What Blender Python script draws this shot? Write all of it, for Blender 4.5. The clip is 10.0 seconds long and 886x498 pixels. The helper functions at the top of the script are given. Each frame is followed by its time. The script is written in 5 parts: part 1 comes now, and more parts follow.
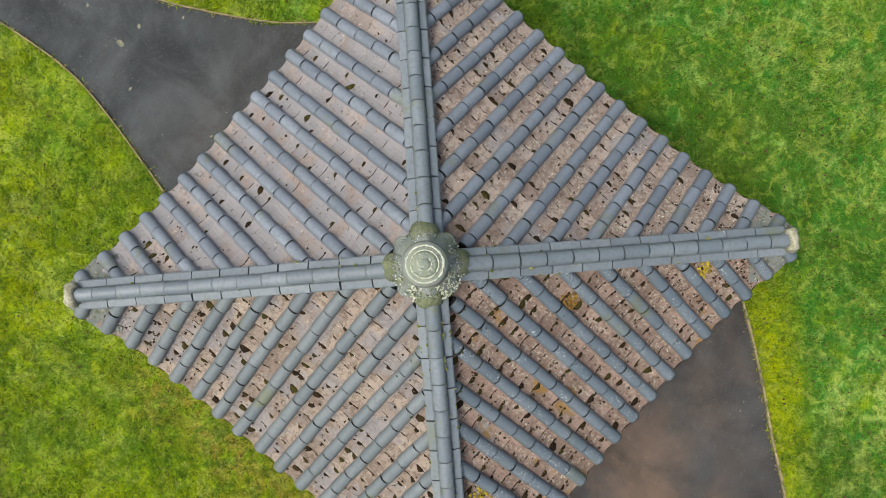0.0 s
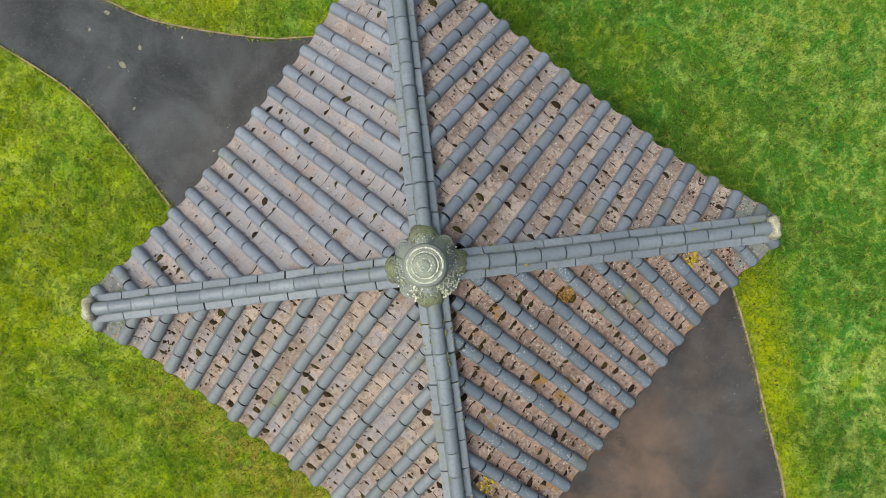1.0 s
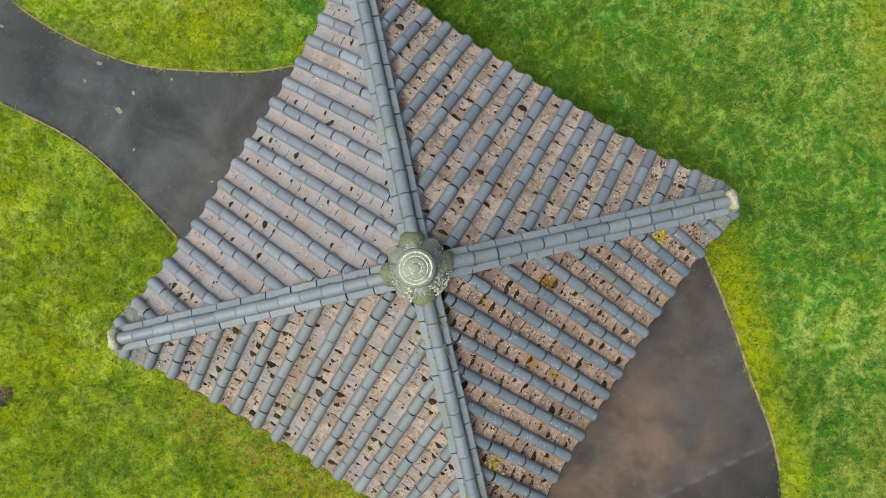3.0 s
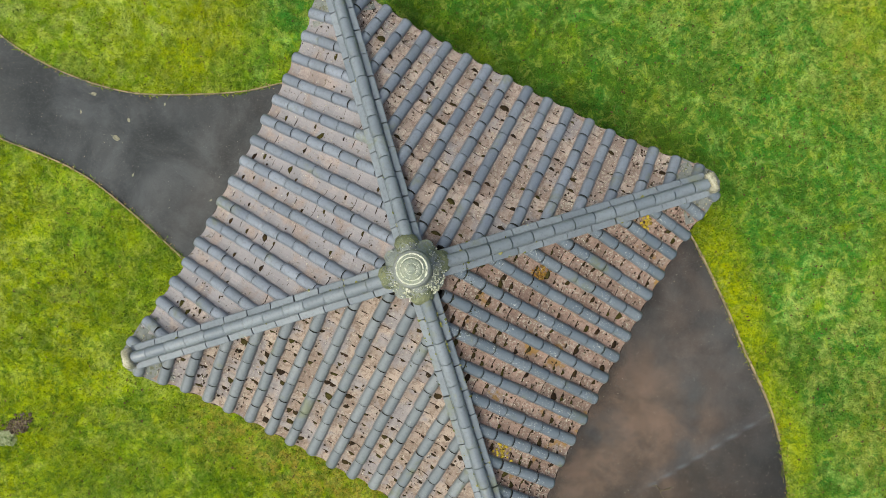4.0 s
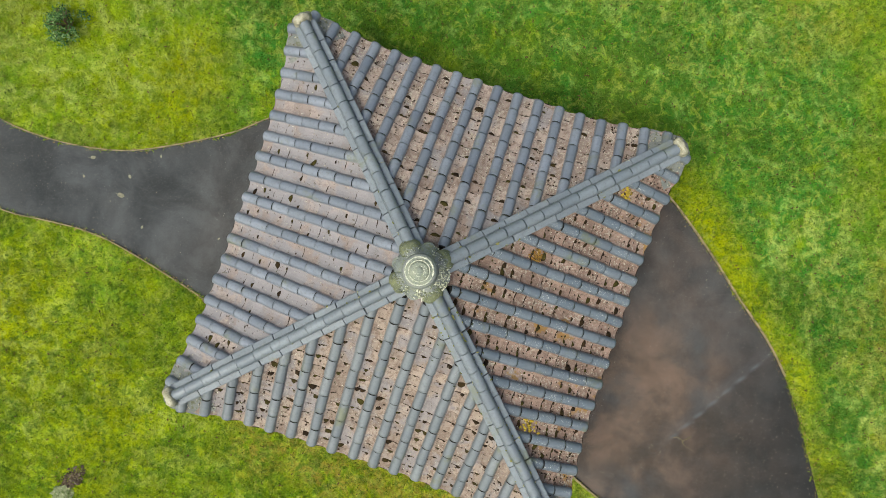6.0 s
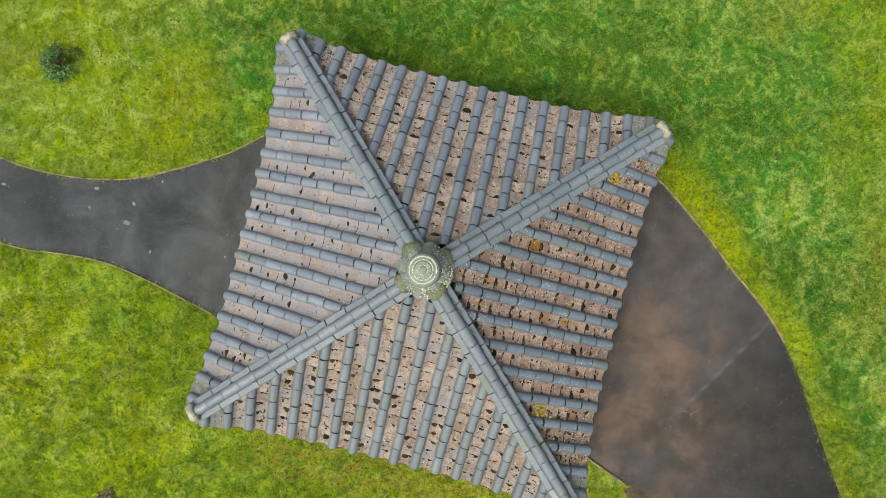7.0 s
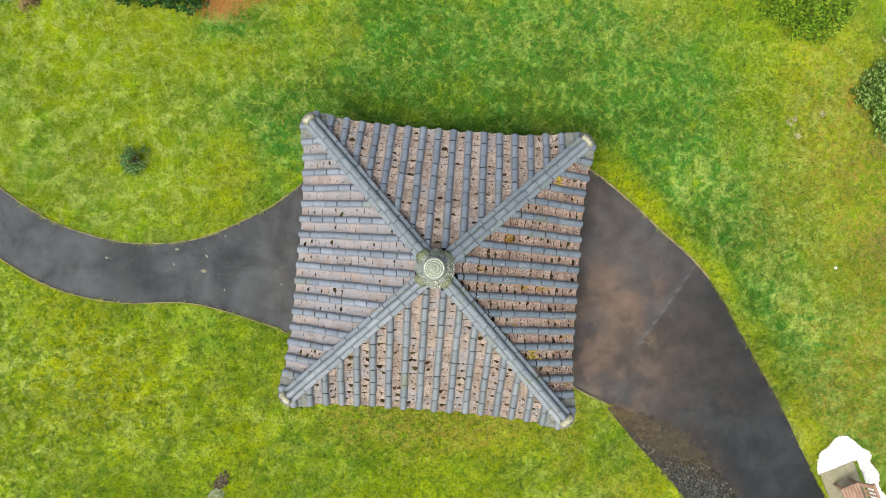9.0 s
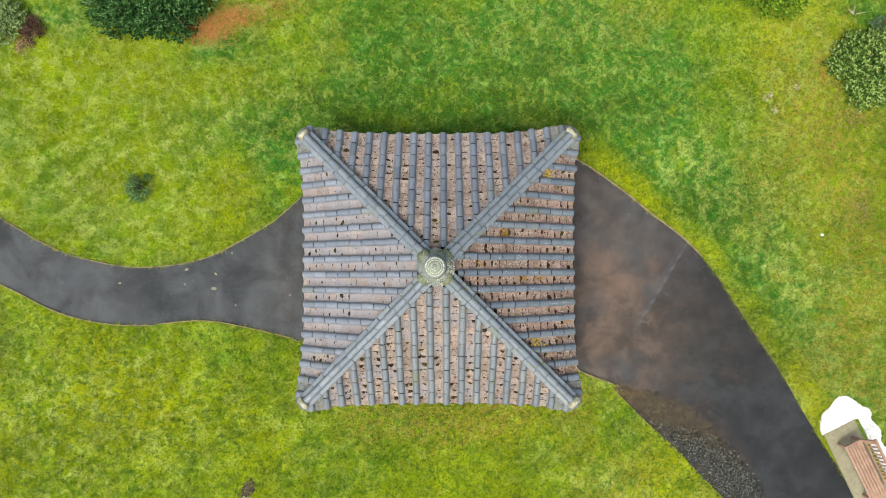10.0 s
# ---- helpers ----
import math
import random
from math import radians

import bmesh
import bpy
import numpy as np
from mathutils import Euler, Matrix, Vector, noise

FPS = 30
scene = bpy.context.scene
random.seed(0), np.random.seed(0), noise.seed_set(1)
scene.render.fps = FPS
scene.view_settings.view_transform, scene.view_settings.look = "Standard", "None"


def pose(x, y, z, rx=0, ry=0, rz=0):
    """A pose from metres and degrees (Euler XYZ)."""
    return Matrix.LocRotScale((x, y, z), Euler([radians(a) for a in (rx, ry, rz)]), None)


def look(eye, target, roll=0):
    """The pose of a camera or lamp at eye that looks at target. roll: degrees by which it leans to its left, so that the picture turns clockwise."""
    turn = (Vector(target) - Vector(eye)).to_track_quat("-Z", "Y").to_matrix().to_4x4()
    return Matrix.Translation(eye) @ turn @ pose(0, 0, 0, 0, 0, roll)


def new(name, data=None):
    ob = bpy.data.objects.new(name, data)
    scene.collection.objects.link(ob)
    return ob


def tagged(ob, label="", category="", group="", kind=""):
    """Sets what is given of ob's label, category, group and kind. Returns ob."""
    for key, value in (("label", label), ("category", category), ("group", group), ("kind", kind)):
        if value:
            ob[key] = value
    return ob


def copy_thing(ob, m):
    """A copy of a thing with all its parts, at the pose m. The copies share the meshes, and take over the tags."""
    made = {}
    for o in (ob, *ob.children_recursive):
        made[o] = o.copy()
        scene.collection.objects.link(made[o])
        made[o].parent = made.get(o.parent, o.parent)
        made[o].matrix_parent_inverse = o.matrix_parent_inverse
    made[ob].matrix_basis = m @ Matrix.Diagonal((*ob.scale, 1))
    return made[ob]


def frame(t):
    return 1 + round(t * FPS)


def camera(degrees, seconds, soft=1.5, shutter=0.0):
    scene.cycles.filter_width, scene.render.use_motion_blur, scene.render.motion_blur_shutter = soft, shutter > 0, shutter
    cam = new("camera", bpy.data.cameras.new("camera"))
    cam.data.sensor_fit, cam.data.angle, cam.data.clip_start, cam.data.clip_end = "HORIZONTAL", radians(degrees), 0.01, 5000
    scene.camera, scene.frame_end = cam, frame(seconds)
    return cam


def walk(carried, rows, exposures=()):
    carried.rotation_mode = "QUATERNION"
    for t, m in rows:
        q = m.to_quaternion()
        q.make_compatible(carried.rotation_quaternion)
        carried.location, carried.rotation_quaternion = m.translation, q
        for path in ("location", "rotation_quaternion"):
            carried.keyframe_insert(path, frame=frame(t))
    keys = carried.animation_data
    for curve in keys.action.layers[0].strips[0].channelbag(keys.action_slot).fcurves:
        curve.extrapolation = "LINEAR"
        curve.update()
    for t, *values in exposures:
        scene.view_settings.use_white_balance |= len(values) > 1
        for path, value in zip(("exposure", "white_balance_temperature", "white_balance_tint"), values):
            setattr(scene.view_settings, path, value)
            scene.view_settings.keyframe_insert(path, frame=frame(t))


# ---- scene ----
cam = camera(56.0, 10.0, soft=0.75)
PATH = [
    (0.0, 0.295, -0.049, 12.121, 1.670, 0.317, 40.581),
    (0.5, 0.278, -0.101, 12.344, 1.728, 0.116, 39.421),
    (1.0, 0.306, -0.048, 12.572, 1.694, 0.332, 38.167),
    (1.5, 0.341, -0.031, 12.823, 1.691, 0.380, 36.927),
    (2.0, 0.381, 0.004, 13.043, 1.684, 0.405, 35.470),
    (2.5, 0.383, 0.033, 13.261, 1.544, 0.393, 34.001),
    (4.0, 0.511, 0.059, 13.899, 1.642, 0.629, 28.172),
    (4.5, 0.519, 0.080, 14.113, 1.508, 0.735, 25.980),
    (5.0, 0.520, 0.071, 14.315, 1.589, 0.769, 23.521),
    (5.5, 0.468, 0.038, 14.512, 1.583, 0.586, 21.257),
    (7.0, 0.447, -0.099, 15.150, 1.784, 0.548, 14.002),
    (7.5, 0.419, -0.062, 15.637, 1.426, 0.652, 11.704),
    (8.0, 0.390, -0.041, 17.097, 1.351, 0.503, 9.276),
    (8.5, 0.435, -0.050, 18.495, 1.492, 0.605, 6.961),
    (9.0, 0.319, -0.214, 20.017, 1.725, 0.250, 4.521),
    (9.5, 0.339, -0.215, 20.357, 1.683, 0.335, 2.264),
    (10.0, 0.374, -0.282, 20.734, 1.764, 0.487, -0.237),
]
walk(cam, [(t, pose(x, y, z, rx, ry, rz)) for t, x, y, z, rx, ry, rz in PATH],
     exposures=[(0.0, -0.06, 6550, 1), (2.5, 0.0, 6580, 0), (4.0, 0.0, 6700, -1), (5.0, 0.0, 6700, -1), (7.0, 0.0, 6700, -1), (7.6, 0.1, 6650, -1), (8.0, 0.2, 6600, 1),
                (8.5, 0.19, 6550, 2), (9.0, 0.24, 6550, 2), (10.0, 0.2, 6550, 2)])

# ---- light: an overcast sky and a wide, weak sun ----
world = bpy.data.worlds.new("overcast_sky")
scene.world = world
world.use_nodes = True
wn = world.node_tree
sky = wn.nodes.new("ShaderNodeTexSky")
sky.sky_type = "NISHITA"
sky.sun_disc = False
sky.sun_elevation, sky.sun_rotation = radians(66), radians(210)
sky.air_density, sky.dust_density, sky.ozone_density = 0.7, 6.0, 0.6
wn.links.new(sky.outputs[0], wn.nodes["Background"].inputs[0])
wn.nodes["Background"].inputs[1].default_value = 0.203
sun = new("sun", bpy.data.lights.new("sun", "SUN"))
sun.data.energy, sun.data.angle, sun.data.color = 2.45, radians(22), (1.0, 0.96, 0.9)
sun.matrix_world = look((0, 0, 0), (0.2, 0.34, -0.92))

# ---- materials ----
def material(name):
    m = bpy.data.materials.new(name)
    m.use_nodes = True
    t = m.node_tree
    return m, t, t.nodes["Principled BSDF"]


def node(t, kind, **values):
    n = t.nodes.new(kind)
    for k, v in values.items():
        n.inputs[k].default_value = v
    return n


def noise_of(t, scale, detail=4.0, rough=0.6, where=None, distort=0.0):
    n = node(t, "ShaderNodeTexNoise", Scale=scale, Detail=detail, Roughness=rough, Distortion=distort)
    t.links.new(where or coords(t), n.inputs["Vector"])
    return n.outputs["Fac"]


def coords(t):
    """World places, so that no two pieces show the same grain."""
    for n in t.nodes:
        if n.bl_idname == "ShaderNodeNewGeometry":
            return n.outputs["Position"]
    return t.nodes.new("ShaderNodeNewGeometry").outputs["Position"]


def ramp(t, fac, lo, hi, a=0.0, b=1.0):
    n = node(t, "ShaderNodeMapRange", **{"From Min": lo, "From Max": hi, "To Min": a, "To Max": b})
    n.interpolation_type = "SMOOTHSTEP"
    t.links.new(fac, n.inputs["Value"])
    return n.outputs[0]


def mix(t, fac, a, b, how="MIX"):
    n = t.nodes.new("ShaderNodeMix")
    n.data_type, n.blend_type = "RGBA", how
    for socket, v in ((n.inputs[0], fac), (n.inputs[6], a), (n.inputs[7], b)):
        if hasattr(v, "links"):
            t.links.new(v, socket)
        elif isinstance(v, (int, float)):
            socket.default_value = v
        else:
            socket.default_value = (*v, 1.0)
    return n.outputs[2]


def times(t, a, b, how="MULTIPLY"):
    n = t.nodes.new("ShaderNodeMath")
    n.operation = how
    for socket, v in zip(n.inputs, (a, b)):
        if hasattr(v, "links"):
            t.links.new(v, socket)
        else:
            socket.default_value = v
    return n.outputs[0]


def bump(t, bsdf, height, strength=0.4, distance=0.01):
    n = node(t, "ShaderNodeBump", Strength=strength, Distance=distance)
    t.links.new(height, n.inputs["Height"])
    t.links.new(n.outputs[0], bsdf.inputs["Normal"])


def own_random(t):
    return t.nodes.new("ShaderNodeObjectInfo").outputs["Random"]


def attribute(t, name):
    n = t.nodes.new("ShaderNodeAttribute")
    n.attribute_name = name
    s = t.nodes.new("ShaderNodeSeparateColor")
    t.links.new(n.outputs["Color"], s.inputs[0])
    return s.outputs


def tile_material(name, dark, light, lichen, rough, spots):
    m, t, b = material(name)
    c = mix(t, own_random(t), dark, light)
    c = mix(t, ramp(t, noise_of(t, 3.0), 0.35, 0.7, 0, 0.5), c, (0.126, 0.144, 0.168))
    c = mix(t, ramp(t, noise_of(t, 22.0, 5, 0.65), 0.46, 0.72, 0, 0.5), c, (0.088, 0.099, 0.114))
    c = mix(t, times(t, ramp(t, noise_of(t, 38.0, 4, 0.7), spots, spots + 0.06, 0, 0.8), ramp(t, noise_of(t, 2.6, 3), 0.42, 0.62)), c, lichen)
    c = mix(t, ramp(t, noise_of(t, 1.6, 5, 0.7), 0.57, 0.7, 0, 0.55), c, (0.13, 0.14, 0.055))
    t.links.new(c, b.inputs["Base Color"])
    t.links.new(ramp(t, noise_of(t, 9.0), 0.3, 0.7, rough - 0.08, rough + 0.12), b.inputs["Roughness"])
    bump(t, b, noise_of(t, 120.0, 3), 0.25, 0.004)
    return m


def pan_material(name, grey, crust, rust=0.7, lo=(0.165, 0.112, 0.09), hi=(0.275, 0.205, 0.165), worn=(0.12, 0.08, 0.062), film=0.6):
    m, t, b = material(name)
    r = own_random(t)
    c = mix(t, r, lo, hi)
    c = mix(t, ramp(t, noise_of(t, 14.0, 6, 0.7), 0.46, 0.6, 0, 0.75), c, worn)
    c = mix(t, times(t, ramp(t, noise_of(t, 26.0, 6, 0.7), crust, crust + 0.1, 0, 0.8), ramp(t, noise_of(t, 3.4, 3), 0.4, 0.6, 0.15, 1)), c, (0.34, 0.31, 0.262))
    c = mix(t, ramp(t, noise_of(t, 2.2, 4, 0.6, distort=0.4), grey, grey + 0.14, 0, film), c, (0.2, 0.2, 0.225))
    c = mix(t, ramp(t, noise_of(t, 70.0, 3, 0.7), 0.6, 0.66, 0, 0.3), c, (0.42, 0.39, 0.34))
    c = mix(t, ramp(t, noise_of(t, 19.0, 4, 0.7), 0.6, 0.66, 0, 0.8), c, (0.075, 0.06, 0.035))
    c = mix(t, ramp(t, noise_of(t, 2.3, 6, 0.62), rust - 0.01, rust + 0.05, 0, 0.8), c, (0.2, 0.11, 0.02))
    t.links.new(c, b.inputs["Base Color"])
    b.inputs["Roughness"].default_value = 0.9
    bump(t, b, noise_of(t, 60.0, 6, 0.7), 0.7, 0.012)
    return m


def plain(name, a, b_, scale, rough, strength=0.4, distance=0.006, stain=None, speck=None):
    m, t, b = material(name)
    c = mix(t, ramp(t, noise_of(t, scale, 5), 0.3, 0.7), a, b_)
    c = mix(t, ramp(t, noise_of(t, scale * 7, 4), 0.4, 0.7, 0, 0.4), c, tuple(0.6 * v for v in a))
    if stain:
        c = mix(t, ramp(t, noise_of(t, scale * 2.3, 6, 0.7), 0.53, 0.6, 0, 0.85), c, stain)
    if speck:
        c = mix(t, ramp(t, noise_of(t, scale * 5, 3, 0.7), 0.6, 0.64, 0, 0.9), c, speck)
    t.links.new(c, b.inputs["Base Color"])
    b.inputs["Roughness"].default_value = rough
    bump(t, b, noise_of(t, scale * 12, 4), strength, distance)
    return m


def varied(name, colours, rough=0.85, island=True):
    """Colours that change from island to island of one mesh."""
    m, t, b = material(name)
    r = t.nodes.new("ShaderNodeNewGeometry").outputs["Random Per Island"] if island else own_random(t)
    n = t.nodes.new("ShaderNodeValToRGB")
    while len(n.color_ramp.elements) < len(colours):
        n.color_ramp.elements.new(0.5)
    for k, (e, c) in enumerate(zip(n.color_ramp.elements, colours)):
        e.position, e.color = k / max(1, len(colours) - 1), (*c, 1)
    t.links.new(r, n.inputs[0])
    c = mix(t, ramp(t, noise_of(t, 25.0, 4), 0.35, 0.7, 0, 0.45), n.outputs[0], tuple(0.55 * v for v in colours[0]))
    t.links.new(c, b.inputs["Base Color"])
    b.inputs["Roughness"].default_value = rough
    b.inputs["Specular IOR Level"].default_value = 0.12
    return m


def lawn_material(name, sheet):
    """growth: R bright yellow moss, G lush blue-green, B thin and brown, alpha straw; tone: each tuft's own shade."""
    m, t, b = material(name)
    n = t.nodes.new("ShaderNodeAttribute")
    n.attribute_name = "growth"
    sep = t.nodes.new("ShaderNodeSeparateColor")
    t.links.new(n.outputs["Color"], sep.inputs[0])
    R, G, B, A = *sep.outputs[:3], n.outputs["Alpha"]
    c = mix(t, ramp(t, noise_of(t, 2.4, 5, 0.65, distort=0.5), 0.36, 0.58), LAWN[0], LAWN[1])
    c = mix(t, ramp(t, noise_of(t, 1.3, 4, 0.6, distort=0.8), 0.52, 0.66, 0, 0.5), c, LAWN[9])
    c = mix(t, times(t, R, ramp(t, noise_of(t, 4.0, 5, 0.65), 0.2, 0.48)), c, LAWN[2])
    c = mix(t, times(t, G, ramp(t, noise_of(t, 2.0, 5, 0.65, distort=0.5), 0.28, 0.5)), c, LAWN[3])
    c = mix(t, times(t, G, ramp(t, noise_of(t, 2.8, 5, 0.65, distort=0.8), 0.5, 0.64, 0, 0.85)), c, LAWN[8])
    c = mix(t, times(t, G, ramp(t, noise_of(t, 3.3, 6, 0.75), 0.54, 0.64, 0, 0.6)), c, (0.02, 0.085, 0.014))
    c = mix(t, times(t, B, ramp(t, noise_of(t, 6.0, 5, 0.7), 0.36, 0.6)), c, LAWN[4])
    c = mix(t, times(t, A, ramp(t, noise_of(t, 3.4, 6, 0.68, distort=0.7), 0.44, 0.66, 0, 0.75)), c, LAWN[5])
    c = mix(t, times(t, attribute(t, "deep")[0], ramp(t, noise_of(t, 2.6, 5, 0.65, distort=0.6), 0.36, 0.6, 0.0, 0.85)), c, (0.035, 0.1, 0.01))
    c = mix(t, ramp(t, noise_of(t, 6.2, 4, 0.65, distort=0.8), 0.53, 0.66, 0, 0.5), c, LAWN[6])
    close = attribute(t, "deep")[1]
    c = mix(t, times(t, close, ramp(t, noise_of(t, 3.6, 4, 0.6, distort=1.2), 0.5, 0.62, 0, 0.55)), c, (0.06, 0.135, 0.011))
    c = mix(t, times(t, close, ramp(t, noise_of(t, 6.8, 4, 0.65, distort=0.8), 0.51, 0.63, 0, 0.6)), c, (0.045, 0.105, 0.009))
    c = mix(t, times(t, close, ramp(t, noise_of(t, 10.0, 3, 0.6, distort=0.6), 0.54, 0.64, 0, 0.5)), c, (0.035, 0.075, 0.008))
    c = mix(t, ramp(t, noise_of(t, 4.7, 3, 0.6, distort=1.0), 0.55, 0.66, 0, 0.5), c, (0.29, 0.34, 0.06))
    c = mix(t, times(t, ramp(t, noise_of(t, 14.0, 3, 0.6), 0.62, 0.67, 0, 0.7), ramp(t, noise_of(t, 0.8, 3), 0.36, 0.5)), c, (0.075, 0.048, 0.02))
    c = mix(t, ramp(t, noise_of(t, 19.0, 2, 0.5), 0.64, 0.69, 0, 0.7), c, (0.02, 0.045, 0.006))
    if sheet:
        c = mix(t, ramp(t, noise_of(t, 22.0, 5, 0.7), 0.46, 0.66, 0, 0.45), c, (0.05, 0.085, 0.007))
        bump(t, b, noise_of(t, 26.0, 5), 0.7, 0.03)
    else:
        tone = attribute(t, "tone")
        c = mix(t, times(t, tone[0], 0.15), c, LAWN[7])
        c = mix(t, times(t, tone[1], 0.22), c, LAWN[6])
        c = mix(t, times(t, tone[2], 0.2), c, (0.32, 0.32, 0.12))
    t.links.new(c, b.inputs["Base Color"])
    b.inputs["Roughness"].default_value = 0.85
    b.inputs["Specular IOR Level"].default_value = 0.06
    return m


LAWN = [(0.09, 0.178, 0.006), (0.19, 0.266, 0.007), (0.275, 0.315, 0.002), (0.036, 0.155, 0.018), (0.25, 0.212, 0.032),
        (0.34, 0.4, 0.1), (0.26, 0.35, 0.03), (0.035, 0.085, 0.006), (0.21, 0.345, 0.075), (0.07, 0.19, 0.014)]


def asphalt_material():
    m, t, b = material("asphalt")
    R, G, B = attribute(t, "dust")[:3]
    c = mix(t, ramp(t, noise_of(t, 1.1, 4, 0.6, distort=0.4), 0.35, 0.7), (0.027, 0.03, 0.033), (0.064, 0.07, 0.076))
    brown = mix(t, ramp(t, noise_of(t, 1.3, 4, 0.6, distort=0.25), 0.3, 0.75), (0.05, 0.04, 0.032), (0.15, 0.104, 0.079))
    c = mix(t, times(t, R, ramp(t, noise_of(t, 0.9, 4), 0.25, 0.55)), c, brown)
    c = mix(t, ramp(t, noise_of(t, 34.0, 4, 0.7), 0.5, 0.72, 0, 0.4), c, (0.1, 0.102, 0.105))
    c = mix(t, times(t, B, 0.97), c, (0.0055, 0.0062, 0.0072))
    c = mix(t, times(t, G, 0.85), c, (0.1, 0.112, 0.13))
    c = mix(t, ramp(t, noise_of(t, 90.0, 3), 0.4, 0.75, 0, 0.45), c, (0.011, 0.012, 0.014))
    c = mix(t, ramp(t, noise_of(t, 55.0, 2), 0.72, 0.75, 0, 0.75), c, (0.32, 0.31, 0.28))
    t.links.new(c, b.inputs["Base Color"])
    t.links.new(ramp(t, noise_of(t, 2.0, 4), 0.35, 0.7, 0.55, 0.85), b.inputs["Roughness"])
    b.inputs["Specular IOR Level"].default_value = 0.16
    bump(t, b, noise_of(t, 150.0, 3), 0.5, 0.006)
    return m


RIDGE_TILE = tile_material("grey_ridge_clay", (0.122, 0.147, 0.178), (0.178, 0.205, 0.236), (0.34, 0.35, 0.3), 0.45, 0.69)
# Clay colours by slope, north to west: weathering and that side's brightness together.
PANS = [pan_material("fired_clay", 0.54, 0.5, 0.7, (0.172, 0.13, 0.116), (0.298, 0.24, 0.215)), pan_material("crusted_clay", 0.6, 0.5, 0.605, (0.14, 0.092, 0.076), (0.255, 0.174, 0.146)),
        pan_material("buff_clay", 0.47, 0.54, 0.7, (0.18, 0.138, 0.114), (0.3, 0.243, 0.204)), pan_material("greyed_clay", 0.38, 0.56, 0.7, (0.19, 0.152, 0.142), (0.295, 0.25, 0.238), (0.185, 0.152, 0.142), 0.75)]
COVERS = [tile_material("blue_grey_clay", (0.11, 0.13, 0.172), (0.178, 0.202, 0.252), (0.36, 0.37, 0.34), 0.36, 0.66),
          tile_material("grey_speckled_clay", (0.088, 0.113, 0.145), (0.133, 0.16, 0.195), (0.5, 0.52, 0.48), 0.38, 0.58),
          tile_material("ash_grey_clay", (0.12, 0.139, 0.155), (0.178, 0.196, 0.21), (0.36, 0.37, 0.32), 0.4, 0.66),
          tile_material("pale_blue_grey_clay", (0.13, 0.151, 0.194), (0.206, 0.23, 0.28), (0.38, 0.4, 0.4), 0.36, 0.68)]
# Near-black mortar: shade in the gaps between tiles is put into its colour.
JOINT = plain("dark_gap_mortar", (0.006, 0.006, 0.006), (0.016, 0.016, 0.014), 20, 0.95)
# Bedding colour darkened so crevices at the tile rows' ends hold their shade.
DECK = plain("roof_bedding", (0.02, 0.017, 0.014), (0.045, 0.037, 0.03), 9, 0.95)
BED = plain("ridge_mortar", (0.12, 0.13, 0.13), (0.19, 0.2, 0.185), 6, 0.9, stain=(0.08, 0.085, 0.04))
STONE = plain("lichened_stone", (0.125, 0.145, 0.148), (0.2, 0.22, 0.205), 6, 0.5, 0.6, 0.01, stain=(0.15, 0.17, 0.095))
LICHEN = plain("pale_lichen", (0.24, 0.23, 0.16), (0.46, 0.44, 0.34), 14, 0.9, 0.7, 0.012, stain=(0.2, 0.18, 0.1))
# For grit, and for strips that paint shade under the pan tiles' lips.
DIRT_AND_LIP_SHADE = varied("tile_dirt_and_lip_shade", [(0.02, 0.013, 0.009), (0.045, 0.03, 0.02), (0.03, 0.022, 0.016)], 0.95)
CAP_STONE = plain("greenish_stone", (0.17, 0.2, 0.17), (0.26, 0.28, 0.22), 8, 0.75, 0.7, 0.01, stain=(0.2, 0.23, 0.16), speck=(0.42, 0.44, 0.36))
NECK_STONE = plain("smooth_grey_stone", (0.15, 0.165, 0.165), (0.21, 0.225, 0.215), 5, 0.6, 0.4, 0.006, stain=(0.17, 0.19, 0.15))
RIM_LICHEN = plain("white_rim_lichen", (0.42, 0.44, 0.36), (0.62, 0.63, 0.55), 16, 0.9, 0.7, 0.008, stain=(0.25, 0.28, 0.2))
PAD_MOSS = plain("yellow_moss_pad", (0.125, 0.142, 0.085), (0.18, 0.195, 0.1), 10, 0.95, 0.9, 0.012, stain=(0.12, 0.14, 0.12), speck=(0.26, 0.28, 0.18))
GRIME = varied("dark_olive_grime", [(0.03, 0.035, 0.022), (0.06, 0.068, 0.04), (0.085, 0.09, 0.05), (0.03, 0.028, 0.02)], 0.95)
THIN_MOSS = varied("thin_olive_moss", [(0.12, 0.135, 0.085), (0.155, 0.17, 0.1), (0.14, 0.155, 0.12), (0.18, 0.195, 0.095)], 0.95)
WHITE_CRUST = varied("whitish_crust", [(0.3, 0.31, 0.22), (0.5, 0.52, 0.42), (0.6, 0.6, 0.52), (0.22, 0.24, 0.15)], 0.9)
# Near black, for moss and for the shade in gaps under lifted lips.
MOSS_AND_GAP_SHADE = varied("dark_moss_and_gap_shade", [(0.016, 0.01, 0.006), (0.03, 0.02, 0.009), (0.045, 0.04, 0.01), (0.03, 0.016, 0.009)], 0.95)
YELLOW_MOSS = varied("yellow_moss", [(0.3, 0.22, 0.02), (0.4, 0.31, 0.04), (0.2, 0.15, 0.03), (0.13, 0.09, 0.025)], 0.95)
RUST_MOSS = varied("rusty_moss", [(0.16, 0.085, 0.02), (0.24, 0.13, 0.025), (0.1, 0.06, 0.02), (0.3, 0.2, 0.05)], 0.95)
CRUMBS = varied("lichen_crumb", [(0.36, 0.34, 0.28), (0.5, 0.48, 0.42), (0.3, 0.27, 0.21), (0.42, 0.42, 0.38)], 0.9)
